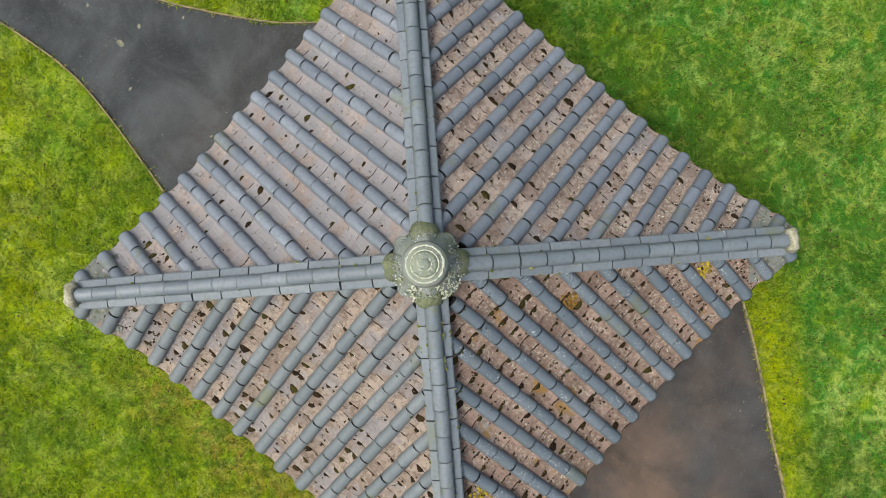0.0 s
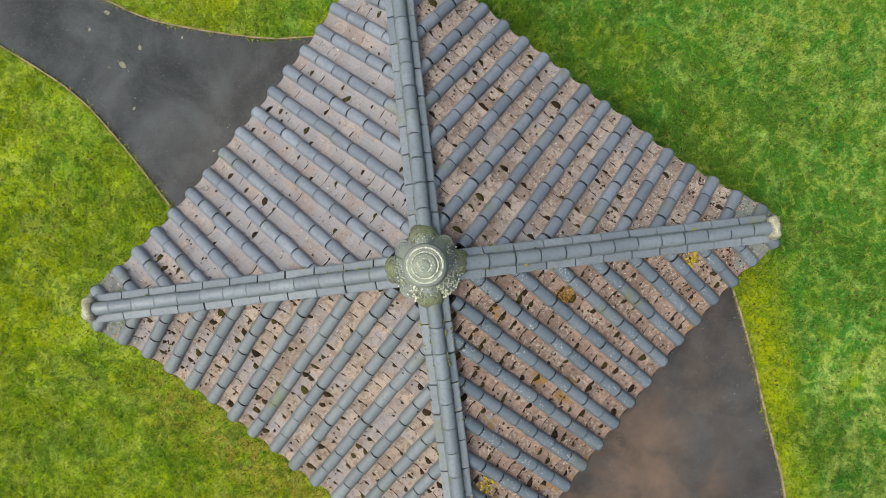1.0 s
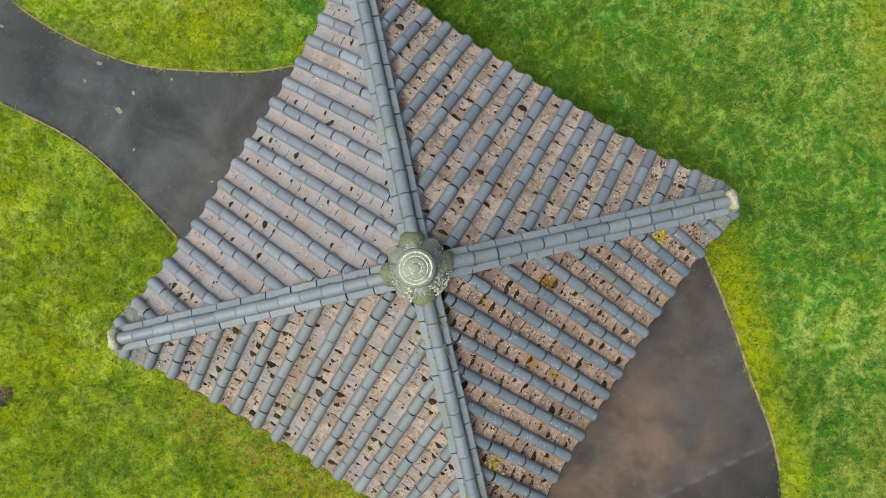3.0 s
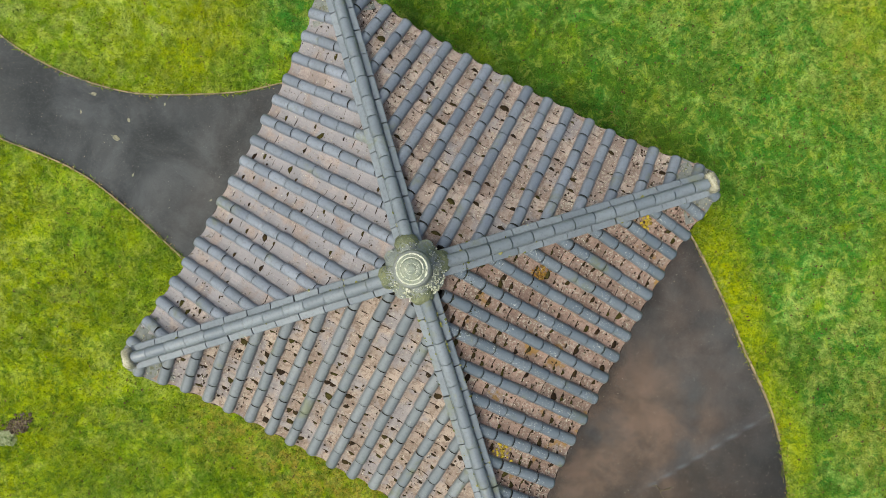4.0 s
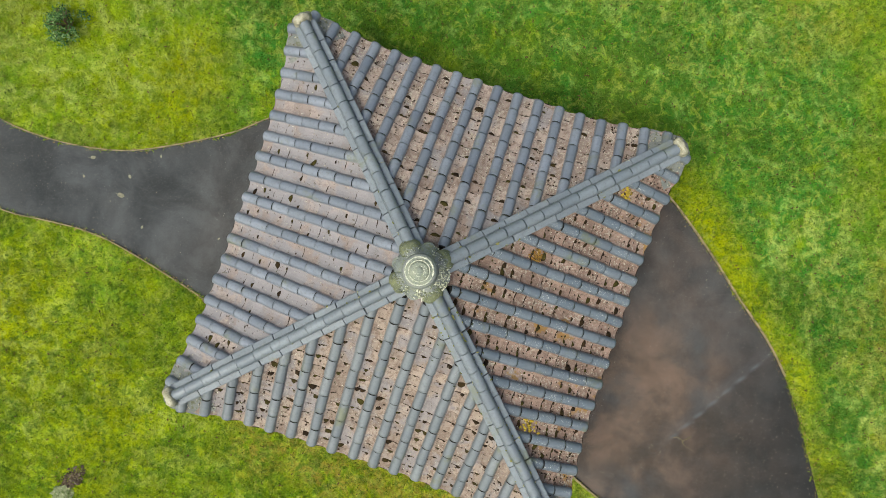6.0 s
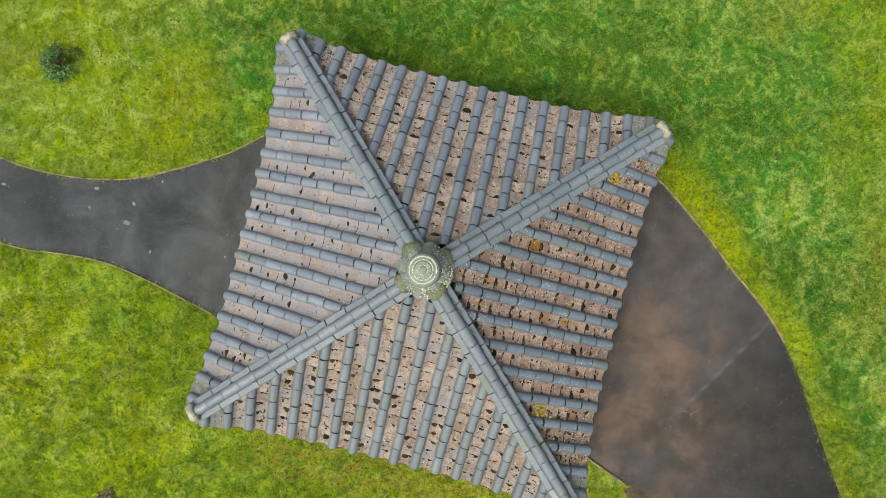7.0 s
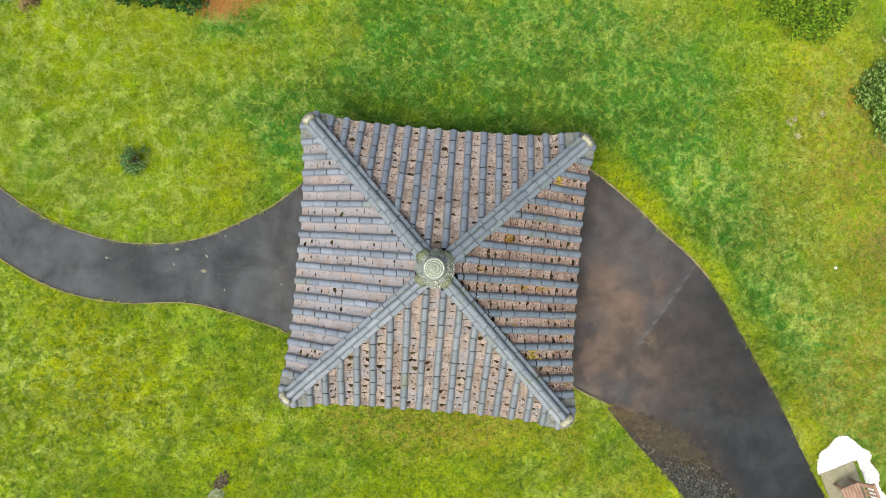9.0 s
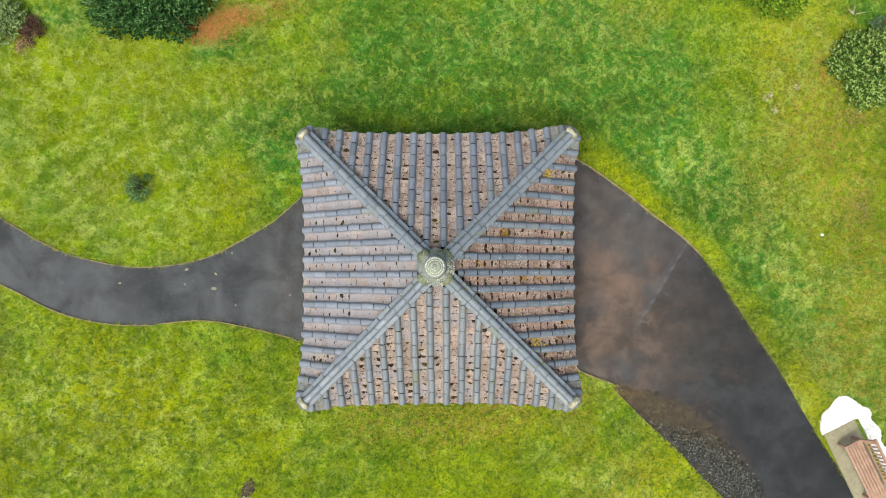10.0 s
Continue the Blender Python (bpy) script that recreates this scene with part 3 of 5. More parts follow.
def build_path():
    n, m = 640, 90
    # the two edges are paired by the way along the path
    a, b = resample(NORTH_EDGE, n), resample(SOUTH_EDGE, n)
    rows, where = [], []
    for k in range(m + 1):
        s = k / m
        q = a * (1 - s) + b * s
        z = level(q[:, 0], q[:, 1]) + 0.004 + 0.012 * (1 - (2 * s - 1) ** 2)
        rows.append([(x, y, h) for (x, y), h in zip(q, z)])
        where.append(q)
    f = Form().grid(rows)
    me = f.mesh("path", True)
    w = np.concatenate(where)
    x, y = w[:, 0], w[:, 1]
    off = (x - 5.2) * 0.853 - (y + 1.38) * 0.521
    fresh = (x > 3) * np.clip(0.18 / (1 + np.exp(-off / 0.06)) * np.exp(-((y + 0.2) / 1.3) ** 2) + 0.7 / (1 + np.exp(-(off - 0.7 + 0.45 * (y + 1.5)) / 0.6)), 0, 1)
    dusty = np.clip(np.exp(-((x - 3.9) ** 2 / 4.5 + (y + 0.8) ** 2 / 4.5)) * 1.5 + 0.1 * np.exp(-((x + 3.5) ** 2 / 0.8)) * (x < 0), 0, 1) * (1 - 0.75 * fresh) * (0.2 + 0.8 / (1 + np.exp((y - 0.35) / 0.3) * (x > 0)))
    dusty = np.clip(dusty + 0.55 * np.exp(-(away(x, y, SOUTH_EDGE) / 0.3) ** 2) * (x > 4.4) * (x < 8), 0, 1)
    dusty = np.maximum(dusty, 0.4 * (x > 3) * (1 - fresh) * (y > -3))
    dusty = np.clip(dusty + 0.4 * np.exp(-((x - 6.0) ** 2 / 2.6 + (y + 1.9) ** 2 / 2.5)), 0, 1)
    run = (x - 5.2) * 0.521 + (y + 1.38) * 0.853
    seam = (0.3 * np.exp(-((off + 0.09) / 0.1) ** 2) * (off < 0.02) + np.exp(-((off + 0.01) / 0.018) ** 2)) / (1 + np.exp(-(run + 0.25) / 0.08)) / (1 + np.exp((run - 2.1) / 0.1)) * (x > 3)
    paint(me, "dust", np.stack([dusty, seam * 0.65, fresh * 0.9, 0 * x + 1], -1))
    tagged(part("path", me, ASPHALT), "dark asphalt garden path with brownish damp stains", "path", kind="structure")


def edging(curve, label, tall=0.05, thick=0.022):
    """Thin boards on edge, set end to end along a curve."""
    c = resample(curve, max(8, int(len(curve) * 0.8)))
    t = np.gradient(c, axis=0)
    t /= np.linalg.norm(t, axis=1)[:, None]
    n = np.stack([-t[:, 1], t[:, 0]], -1)
    loops = []
    for q, d in zip(c, n):
        z = float(level(*q))
        j = 0.006 * math.sin(q[0] * 9 + q[1] * 7)
        loops.append([Vector((*(q + d * thick / 2), z - 0.04)), Vector((*(q - d * thick / 2), z - 0.04)),
                      Vector((*(q - d * thick / 2), z + tall + j)), Vector((*(q + d * thick / 2), z + tall + j))])
    tagged(part("path_edging", Form().solid(loops), EDGE), label, "edging", "edging boards", "structure")


build_ground()
build_path()
W = NORTH_EDGE[:, 0]
edging(NORTH_EDGE[W < -3.1], "thin weathered board edging beside lawn", 0.045, 0.017)
edging(NORTH_EDGE[(W > 3.2) & (W < 6.75)], "pale weathered board edging beside bright moss strip", 0.055, 0.028)
edging(SOUTH_EDGE[SOUTH_EDGE[:, 0] < -3.1], "thin weathered board edging littered with leaves", 0.045, 0.018)
edging(SOUTH_EDGE[(SOUTH_EDGE[:, 0] > 3.2) & (SOUTH_EDGE[:, 0] < 4.5)], "short pale timber board at the lawn's corner", 0.055, 0.03)


# ---- pavilion ----
HALF, PITCH = 3.045, 0.3325
COURSE, PAN_COURSE = 0.28, 0.157


def roof_z(u, r):
    d = HALF - r
    return 1.9 + 0.45 * d + 0.015 * d * d + 0.4 * (abs(u) / HALF) ** 3


def eave(u):
    """How far out the eave reaches, with flared corners."""
    return HALF + 0.15 * (abs(u) / 3.0) ** 4


FAN = 0.027


def fanned(u, r):
    """Tile rows stand a little closer together at the eave than higher up."""
    return u * (1 + FAN * (HALF - r))


def row_stop(u, gap):
    """Where a tile row meets the hip's bed."""
    return max((abs(u) * (1 + FAN * HALF) + gap) / (1 + FAN * abs(u)), 0.36)


def on_roof(u, r0, r1, lift=0.0, side=0.0):
    """The pose of a piece that runs up the slope from r0 to r1 at u: y up the slope, z off the roof."""
    u0, u1 = fanned(u, r0), fanned(u, r1)
    p, q = Vector((u0, r0, roof_z(u0, r0))), Vector((u1, r1, roof_z(u1, r1)))
    y = (q - p).normalized()
    x = Vector((-0.1, 0, roof_z(u - 0.05, r0) - roof_z(u + 0.05, r0))).normalized()
    z = x.cross(y).normalized()
    x = y.cross(z)
    m = Matrix((x, y, z)).transposed().to_4x4()
    m.translation = p + z * lift + x * side
    return m, (q - p).length


def cover_mesh():
    """A half-round tile one metre long (scaled to its course), with a thick lip."""
    f, n = Form(), 8
    loops = []
    for y, r in ((0.0, 0.079), (0.05, 0.079), (1.0, 0.074)):
        loops.append([(r * math.cos(math.pi * k / n), y, 0.03 + r * math.sin(math.pi * k / n)) for k in range(n + 1)])
    inner = [(0.064 * math.cos(math.pi * k / n), 0.0, 0.03 + 0.064 * math.sin(math.pi * k / n)) for k in range(n + 1)]
    inner2 = [(0.062 * math.cos(math.pi * k / n), 0.5, 0.03 + 0.062 * math.sin(math.pi * k / n)) for k in range(n + 1)]
    f.grid([inner2, inner] + loops)
    return f.mesh("cover_tile", True)


def pan_mesh(sag=0.05):
    f, n = Form(), 6
    def arc(y, z):
        return [(0.135 * (1 - 2 * k / n), y, z + sag * ((1 - 2 * k / n) ** 2)) for k in range(n + 1)]
    f.grid([arc(0.0, -0.014), arc(0.0, 0.016), arc(1.0, -0.012)])
    return f.mesh("pan_tile", False)


def roof_deck():
    f, top = Form(), []
    us = np.linspace(-1, 1, 33)
    for k in range(13):
        r = 0.25 + (HALF - 0.02 - 0.25) * k / 12
        edge = 0.95 if k == 12 else 1
        top.append([(u * r * edge, r + (eave(u * r * edge) - HALF - 0.05) * (k == 12), roof_z(u * r * edge, r) - 0.035) for u in us])
    low = [[(x, y, z - 0.07) for x, y, z in row] for row in top]
    f.grid(top)
    f.grid([row[::-1] for row in low])
    f.grid([low[-1], top[-1]])
    return f


def blob(rng, size, flat=0.5):
    """A small uneven lump."""
    ring = [(size * rng.uniform(0.6, 1.2) * math.cos(a), size * rng.uniform(0.6, 1.2) * math.sin(a), 0) for a in np.arange(6) * math.pi / 3]
    mid = [(0.6 * x, 0.6 * y, size * flat * rng.uniform(0.5, 1)) for x, y, _ in ring]
    return ring + mid, [(i, (i + 1) % 6, 6 + (i + 1) % 6, 6 + i) for i in range(6)] + [tuple(range(6, 12))]


def stone_form(rng, size):
    """A chipped stone of eight corners."""
    v = [(x * size * rng.uniform(0.6, 1.1), y * size * rng.uniform(0.4, 0.9), z * size * rng.uniform(0.3, 0.7)) for x in (-1, 1) for y in (-1, 1) for z in (-1, 1)]
    return v, [(0, 1, 3, 2), (4, 6, 7, 5), (0, 4, 5, 1), (2, 3, 7, 6), (0, 2, 6, 4), (1, 5, 7, 3)]


COVER, PANTILE = [cover_mesh() for _ in range(4)], [pan_mesh() for _ in range(4)]
CENTRE = (0.11, -0.125)
MATS = ((-2.04, 2.42, 0.05, 45), (-0.71, 1.43, 0.06, 45), (1.62, 2.14, 0.06, 50), (-0.75, 1.5, 0.03, 15))
ROW_SHIFT = (-0.045, -0.055, 0.0, 0.025)  # north, east, south, west


def build_slope(pavilion, k, moss_and_gap_rate, wedge):
    rng = random.Random(40 + k)
    slope = part("roof_slope", roof_deck(), DECK, pavilion, "", pose(0, 0, 0, 0, 0, -90 * k))
    moss, cores, lip_shade = Form(), Form(), Form()
    for i in range(18):
        u = (i - 8.5) * PITCH + ROW_SHIFT[k]
        r, stop = eave(u) - 0.035 + rng.uniform(-0.015, 0.015), row_stop(u, 0.06)
        first = r
        while r - stop > 0.05:
            top = max(stop, r - COURSE * rng.uniform(0.97, 1.03))
            m, long = on_roof(u, r, top, 0.018, rng.uniform(-0.005, 0.005))
            m = m @ pose(0, 0, 0, 0, rng.uniform(-3, 3), rng.uniform(-0.7, 0.7)) @ Matrix.Diagonal((1, long - rng.choice((0.012, 0.018, 0.026) if r - stop < 0.65 else ((0.004, 0.008, 0.012, 0.018), (0.004, 0.01, 0.016), (0.01, 0.016, 0.022), (0.005, 0.01, 0.014, 0.018))[k]), 1, 1))
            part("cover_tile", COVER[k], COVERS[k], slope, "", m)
            r = top
        # dark cores under the row carry the shade seen in its gaps
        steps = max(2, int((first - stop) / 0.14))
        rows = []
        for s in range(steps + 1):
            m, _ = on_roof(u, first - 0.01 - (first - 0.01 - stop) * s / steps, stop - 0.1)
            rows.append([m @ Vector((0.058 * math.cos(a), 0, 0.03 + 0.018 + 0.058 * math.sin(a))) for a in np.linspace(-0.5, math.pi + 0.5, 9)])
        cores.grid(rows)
    for i in range(17):
        u = (i - 8) * PITCH + ROW_SHIFT[k]
        r, stop = eave(u) - 0.02 + 0.012 * rng.uniform(-1, 1), row_stop(u, 0.08)
        while r - stop > 0.05:
            top = max(stop, r - PAN_COURSE * rng.uniform(0.93, 1.07))
            m, long = on_roof(u, r, top, 0.002 + rng.uniform(-0.004, 0.006), rng.uniform(-0.01, 0.01))
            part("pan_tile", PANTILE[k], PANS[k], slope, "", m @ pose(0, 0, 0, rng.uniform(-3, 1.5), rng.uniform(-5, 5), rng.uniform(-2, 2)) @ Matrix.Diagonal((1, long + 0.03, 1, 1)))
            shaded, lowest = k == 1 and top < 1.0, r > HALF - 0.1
            # dark lumps at the lip: moss cushions, and wedges painting its shadowed gaps
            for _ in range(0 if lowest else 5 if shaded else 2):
                if rng.random() < (0.75 if shaded else moss_and_gap_rate):
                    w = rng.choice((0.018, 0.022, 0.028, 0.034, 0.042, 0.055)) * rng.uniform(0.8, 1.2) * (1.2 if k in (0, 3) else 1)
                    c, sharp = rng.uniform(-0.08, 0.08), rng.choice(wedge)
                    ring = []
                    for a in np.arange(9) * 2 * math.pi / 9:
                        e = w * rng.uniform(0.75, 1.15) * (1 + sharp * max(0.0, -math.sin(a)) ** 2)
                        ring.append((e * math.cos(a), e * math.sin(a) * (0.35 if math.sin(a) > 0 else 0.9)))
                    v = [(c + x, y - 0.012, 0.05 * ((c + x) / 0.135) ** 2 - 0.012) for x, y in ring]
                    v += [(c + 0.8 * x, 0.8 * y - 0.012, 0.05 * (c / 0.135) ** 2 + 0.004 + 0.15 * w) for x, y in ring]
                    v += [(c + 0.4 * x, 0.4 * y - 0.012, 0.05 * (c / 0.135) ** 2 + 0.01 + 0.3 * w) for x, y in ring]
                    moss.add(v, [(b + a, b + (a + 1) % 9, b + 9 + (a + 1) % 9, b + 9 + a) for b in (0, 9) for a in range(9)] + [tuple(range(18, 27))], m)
            # dark strips at the tile's lip: dirt, with the lip's shade painted in
            for _ in range(rng.choice(((1, 2, 2), (2, 2, 3), (2, 2, 3), (0, 1, 2))[k])):
                w, c = rng.uniform(0.025, 0.1), rng.uniform(-0.06, 0.06)
                y0, y1 = -0.004 - rng.uniform(0.008, 0.026), -0.004
                g = lambda x: 0.05 * (x / 0.135) ** 2 - 0.003
                lip_shade.add([(c - w, y1, g(c - w)), (c - w * 0.4, y0, g(c - w * 0.4)), (c + w * 0.5, y0, g(c + w * 0.5)), (c + w, y1, g(c + w)), (c, y1, g(c) + 0.01)],
                         [(0, 1, 4), (1, 2, 4), (2, 3, 4)], m)
            r = top
    for j, (u, r, wide, n) in enumerate(MATS if k == 1 else ()):
        def spot():
            du, dr = rng.gauss(0, wide), rng.gauss(0, wide * 0.8)
            row = round((u - ROW_SHIFT[k]) / PITCH) * PITCH + ROW_SHIFT[k]
            m, _ = on_roof(row, r + dr, r + dr - 0.1)
            return m @ Vector((max(-0.075, min(0.075, du)), 0, 0.026 + 0.05 * (du / 0.135) ** 2)), (0.3, 0, 1)
        tagged(part("yellow_moss", crust(rng, n, spot, 0.026), (YELLOW_MOSS, RUST_MOSS)[j % 2], slope, "mat of yellow and rusty moss on pan tiles"), kind="stuff")
    # pale crumbs of lichen and lime strewn along the channels
    def crumb():
        i = rng.randrange(17)
        u = (i - 8) * PITCH + ROW_SHIFT[k]
        lo, hi = row_stop(u, 0.08), eave(u) - 0.05
        near = lo + (hi - lo) * rng.random() ** 0.8
        m, _ = on_roof(u, near, near - 0.1)
        du = rng.choice((-1, 1)) * abs(rng.gauss(0.045, 0.025))
        return m @ Vector((max(-0.085, min(0.085, du)), 0, 0.022 + 0.05 * (du / 0.135) ** 2)), (-4 * du, 0, 1)
    tagged(part("lichen_crust", crust(rng, (650, 620, 480, 130)[k], crumb, 0.0125), CRUMBS, slope, "pale lichen strewn in the channels"), kind="stuff")
    tagged(part("dark_grit", crust(rng, (300, 420, 260, 60)[k], crumb, 0.02), DIRT_AND_LIP_SHADE, slope, "dark grit lying in the channels"), kind="stuff")
    # dark olive grime on the cover tiles close to the finial
    def grimy():
        u = (rng.randrange(6, 12) - 8.5) * PITCH + ROW_SHIFT[k]
        lo = row_stop(u, 0.06)
        r = lo + abs(rng.gauss(0, 0.33)) + 0.02
        m, _ = on_roof(u, r, r - 0.1)
        a = rng.uniform(0.2, math.pi - 0.2)
        return m @ Vector((0.068 * math.cos(a), 0, 0.05 + 0.068 * math.sin(a))), m.to_3x3() @ Vector((math.cos(a), 0, math.sin(a)))
    if k in (1, 2):
        tagged(part("cover_moss", crust(rng, (0, 170, 60)[k], grimy, 0.024), GRIME, slope, "dark olive moss on the cover tiles near the finial"), kind="stuff")
    part("tile_bedding", cores, JOINT, slope, "black mortar cores that paint shade into the cover tiles' gaps", smooth=True)
    tagged(part("lip_dirt", lip_shade, DIRT_AND_LIP_SHADE, slope, "dark dirt and painted shade along the pan tiles' lips"), kind="stuff")
    tagged(part("moss", moss, MOSS_AND_GAP_SHADE, slope, "dark moss cushions and wedges of painted gap shade in the tile channels"), kind="stuff")


def crust(rng, count, spot, size):
    """Thin ragged flakes of lichen; spot() gives a place and its outward direction."""
    f = Form()
    for _ in range(count):
        p, up = spot()
        m = Vector(up).normalized().to_track_quat("Z", "Y").to_matrix().to_4x4()
        m.translation = p
        w = size * rng.uniform(0.35, 1.2)
        ring = [(w * rng.uniform(0.4, 1.2) * math.cos(a), w * rng.uniform(0.3, 0.9) * math.sin(a)) for a in np.arange(8) * math.pi / 4]
        m = m @ pose(0, 0, 0, 0, 0, rng.uniform(0, 360))
        f.add([(x, y, -0.004) for x, y in ring] + [(0.75 * x, 0.75 * y, 0.004) for x, y in ring], [(i, (i + 1) % 8, 8 + (i + 1) % 8, 8 + i) for i in range(8)] + [tuple(range(8, 16))], m)
    return f


def hip_line(s):
    """A place on the hip, s from 0 at the finial to 1 at the corner."""
    r = 0.2 + (2.955 - 0.2) * s
    return Vector((r * math.sqrt(2), 0, roof_z(r, r)))


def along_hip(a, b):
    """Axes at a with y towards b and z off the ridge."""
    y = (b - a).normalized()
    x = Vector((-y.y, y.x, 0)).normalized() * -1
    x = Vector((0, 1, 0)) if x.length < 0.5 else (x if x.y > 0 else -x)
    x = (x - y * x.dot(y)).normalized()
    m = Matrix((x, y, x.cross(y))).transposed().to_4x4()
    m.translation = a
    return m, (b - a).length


def build_hip(pavilion, k):
    rng = random.Random(70 + k)
    turn = 45 + 90 * k
    hip = part("hip_ridge", hip_bed(), BED, pavilion, "stepped mortar bed of the ridge", pose(0, 0, 0, 0, 0, turn))
    cap, strip = CAPS
    n = 13
    for j in range(n):
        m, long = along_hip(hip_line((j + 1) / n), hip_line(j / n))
        part("ridge_tile", cap, RIDGE_TILE, hip, "", m @ pose(rng.uniform(-0.004, 0.004), 0, 0.17, 0, 0, rng.uniform(-0.8, 0.8)) @ Matrix.Diagonal((1, long - rng.choice((-0.003, -0.003, -0.002, 0.001, 0.008)), 1, 1)))
    for side in (-1, 1):
        n2 = 11
        for j in range(n2):
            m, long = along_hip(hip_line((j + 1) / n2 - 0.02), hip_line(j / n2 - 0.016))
            part("ridge_side_tile", strip, RIDGE_TILE, hip, "", m @ pose(side * 0.121, 0, 0.115, 0, side * 14, rng.uniform(-0.5, 0.5)) @ Matrix.Diagonal((1, long - rng.choice((-0.002, -0.001, 0.001, 0.003, 0.01)), 1, 1)))
    # thin yellow-green moss and pale crust caught along the ridge, thickest near the finial and at the corner
    tuft = Form()
    for _ in range((30, 10, 16, 110)[k]):
        q = rng.random()
        q = 0.06 + 0.3 * q * q if rng.random() < 0.5 else 0.1 + 0.9 * q
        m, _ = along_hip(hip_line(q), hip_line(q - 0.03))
        side, flat = rng.choice((-1, 1)), rng.uniform(0.12, 0.3)
        at = pose(side * rng.uniform(0.072, 0.09), 0, 0.19) if rng.random() < 0.45 else pose(side * rng.uniform(0.14, 0.17), 0, 0.12)
        v, fc = blob(rng, rng.uniform(0.008, 0.028), flat)
        tuft.add(v, fc, m @ at @ pose(0, 0, 0, 0, side * 35, rng.uniform(0, 360)))
    tagged(part("ridge_moss", tuft, RIDGE_MOSS, hip, "yellow-green moss along the ridge's edges"), kind="stuff")
    # corner end: a lichened collar over a flared corner tile
    x, _, z = hip_line(1.0)
    rows = []
    for a in np.linspace(-0.5, math.pi + 0.5, 15):
        w = 0.05 * rng.uniform(0.7, 1.3)
        rows.append([Vector((x - 0.01 + w * 1.3 * math.cos(b), (0.098 + w * math.sin(b)) * math.cos(a), z + 0.175 + (0.098 + w * math.sin(b)) * math.sin(a))) for b in np.linspace(0, 2 * math.pi, 9)[:-1]])
    collar = Form().solid(rows)
    part("ridge_end", collar, LICHEN, hip, "curled end collar crusted with pale lichen", smooth=True)
    plug = Form().solid([[Vector((x + p.z, p.x, z + 0.15 + p.y)) for p in ring] for ring in lathe([(0.1, -0.1), (0.1, 0.0), (0.07, 0.03), (0.02, 0.04)], 14)])
    part("ridge_stop", plug, BED, hip, "mortar stop at the ridge's end", smooth=True)
    flare, rows = Form(), []
    for xx in np.linspace(x - 0.42, x + 0.15, 12):
        w = min(0.46, 1.414 * (HALF + 0.115) - xx)
        rows.append([Vector((xx, w * a, roof_z((xx - w * abs(a)) / 1.414, (xx + w * abs(a)) / 1.414) + 0.06 - 0.03 * abs(a) + 0.012 * noise.noise(Vector((9 * xx, 9 * w * a, k))))) for a in np.linspace(-1, 1, 15)])
    flare.grid(rows)
    flare.grid([[p - Vector((0, 0, 0.06)) for p in row][::-1] for row in rows])
    flare.grid([[p - Vector((0, 0, 0.06)) for p in rows[-1]], rows[-1]])
    part("corner_tile", flare, BED, hip, "mortared corner stone with lichen", smooth=True)

    def speckled():
        d, side = rng.uniform(-0.22, 0.1), rng.choice((-1, 1)) * rng.uniform(0.1, 0.3)
        return Vector((x + d - 0.25 * abs(side), side, roof_z((x + d - 1.25 * abs(side)) / 1.414, (x + d + 0.75 * abs(side)) / 1.414) + 0.058)), (0.1, 0, 1)
    tagged(part("corner_lichen", crust(rng, (46, 14, 20, 30)[k], speckled, 0.016), LICHEN, hip, "cream and olive lichen on the corner"), kind="stuff")


def hip_bed():
    loops = []
    for s in np.linspace(-0.04, 1.0, 16):
        p = hip_line(s)
        loops.append([p + Vector((0, y, h)) for y, h in ((-0.162, -0.08), (-0.155, 0.07), (-0.078, 0.1), (-0.07, 0.165), (0.07, 0.165), (0.078, 0.1), (0.155, 0.07), (0.162, -0.08))])
    return Form().solid(loops)


def cap_meshes():
    f, n = Form(), 10
    loops = [[(r * math.cos(math.pi * k / n), y, 0.01 + r * math.sin(math.pi * k / n)) for k in range(n + 1)] for y, r in ((0.0, 0.062), (0.0, 0.081), (0.06, 0.081), (1.0, 0.078))]
    f.grid(loops)
    g = Form().solid([[Vector((x, y, z)) for x, z in ((-0.05, -0.015), (0.05, -0.015), (0.05, 0.012), (0.034, 0.02), (-0.034, 0.02), (-0.05, 0.012))] for y in (0.0, 1.0)])
    return f.mesh("ridge_tile", True), g.mesh("ridge_side_tile")


CAPS = cap_meshes()


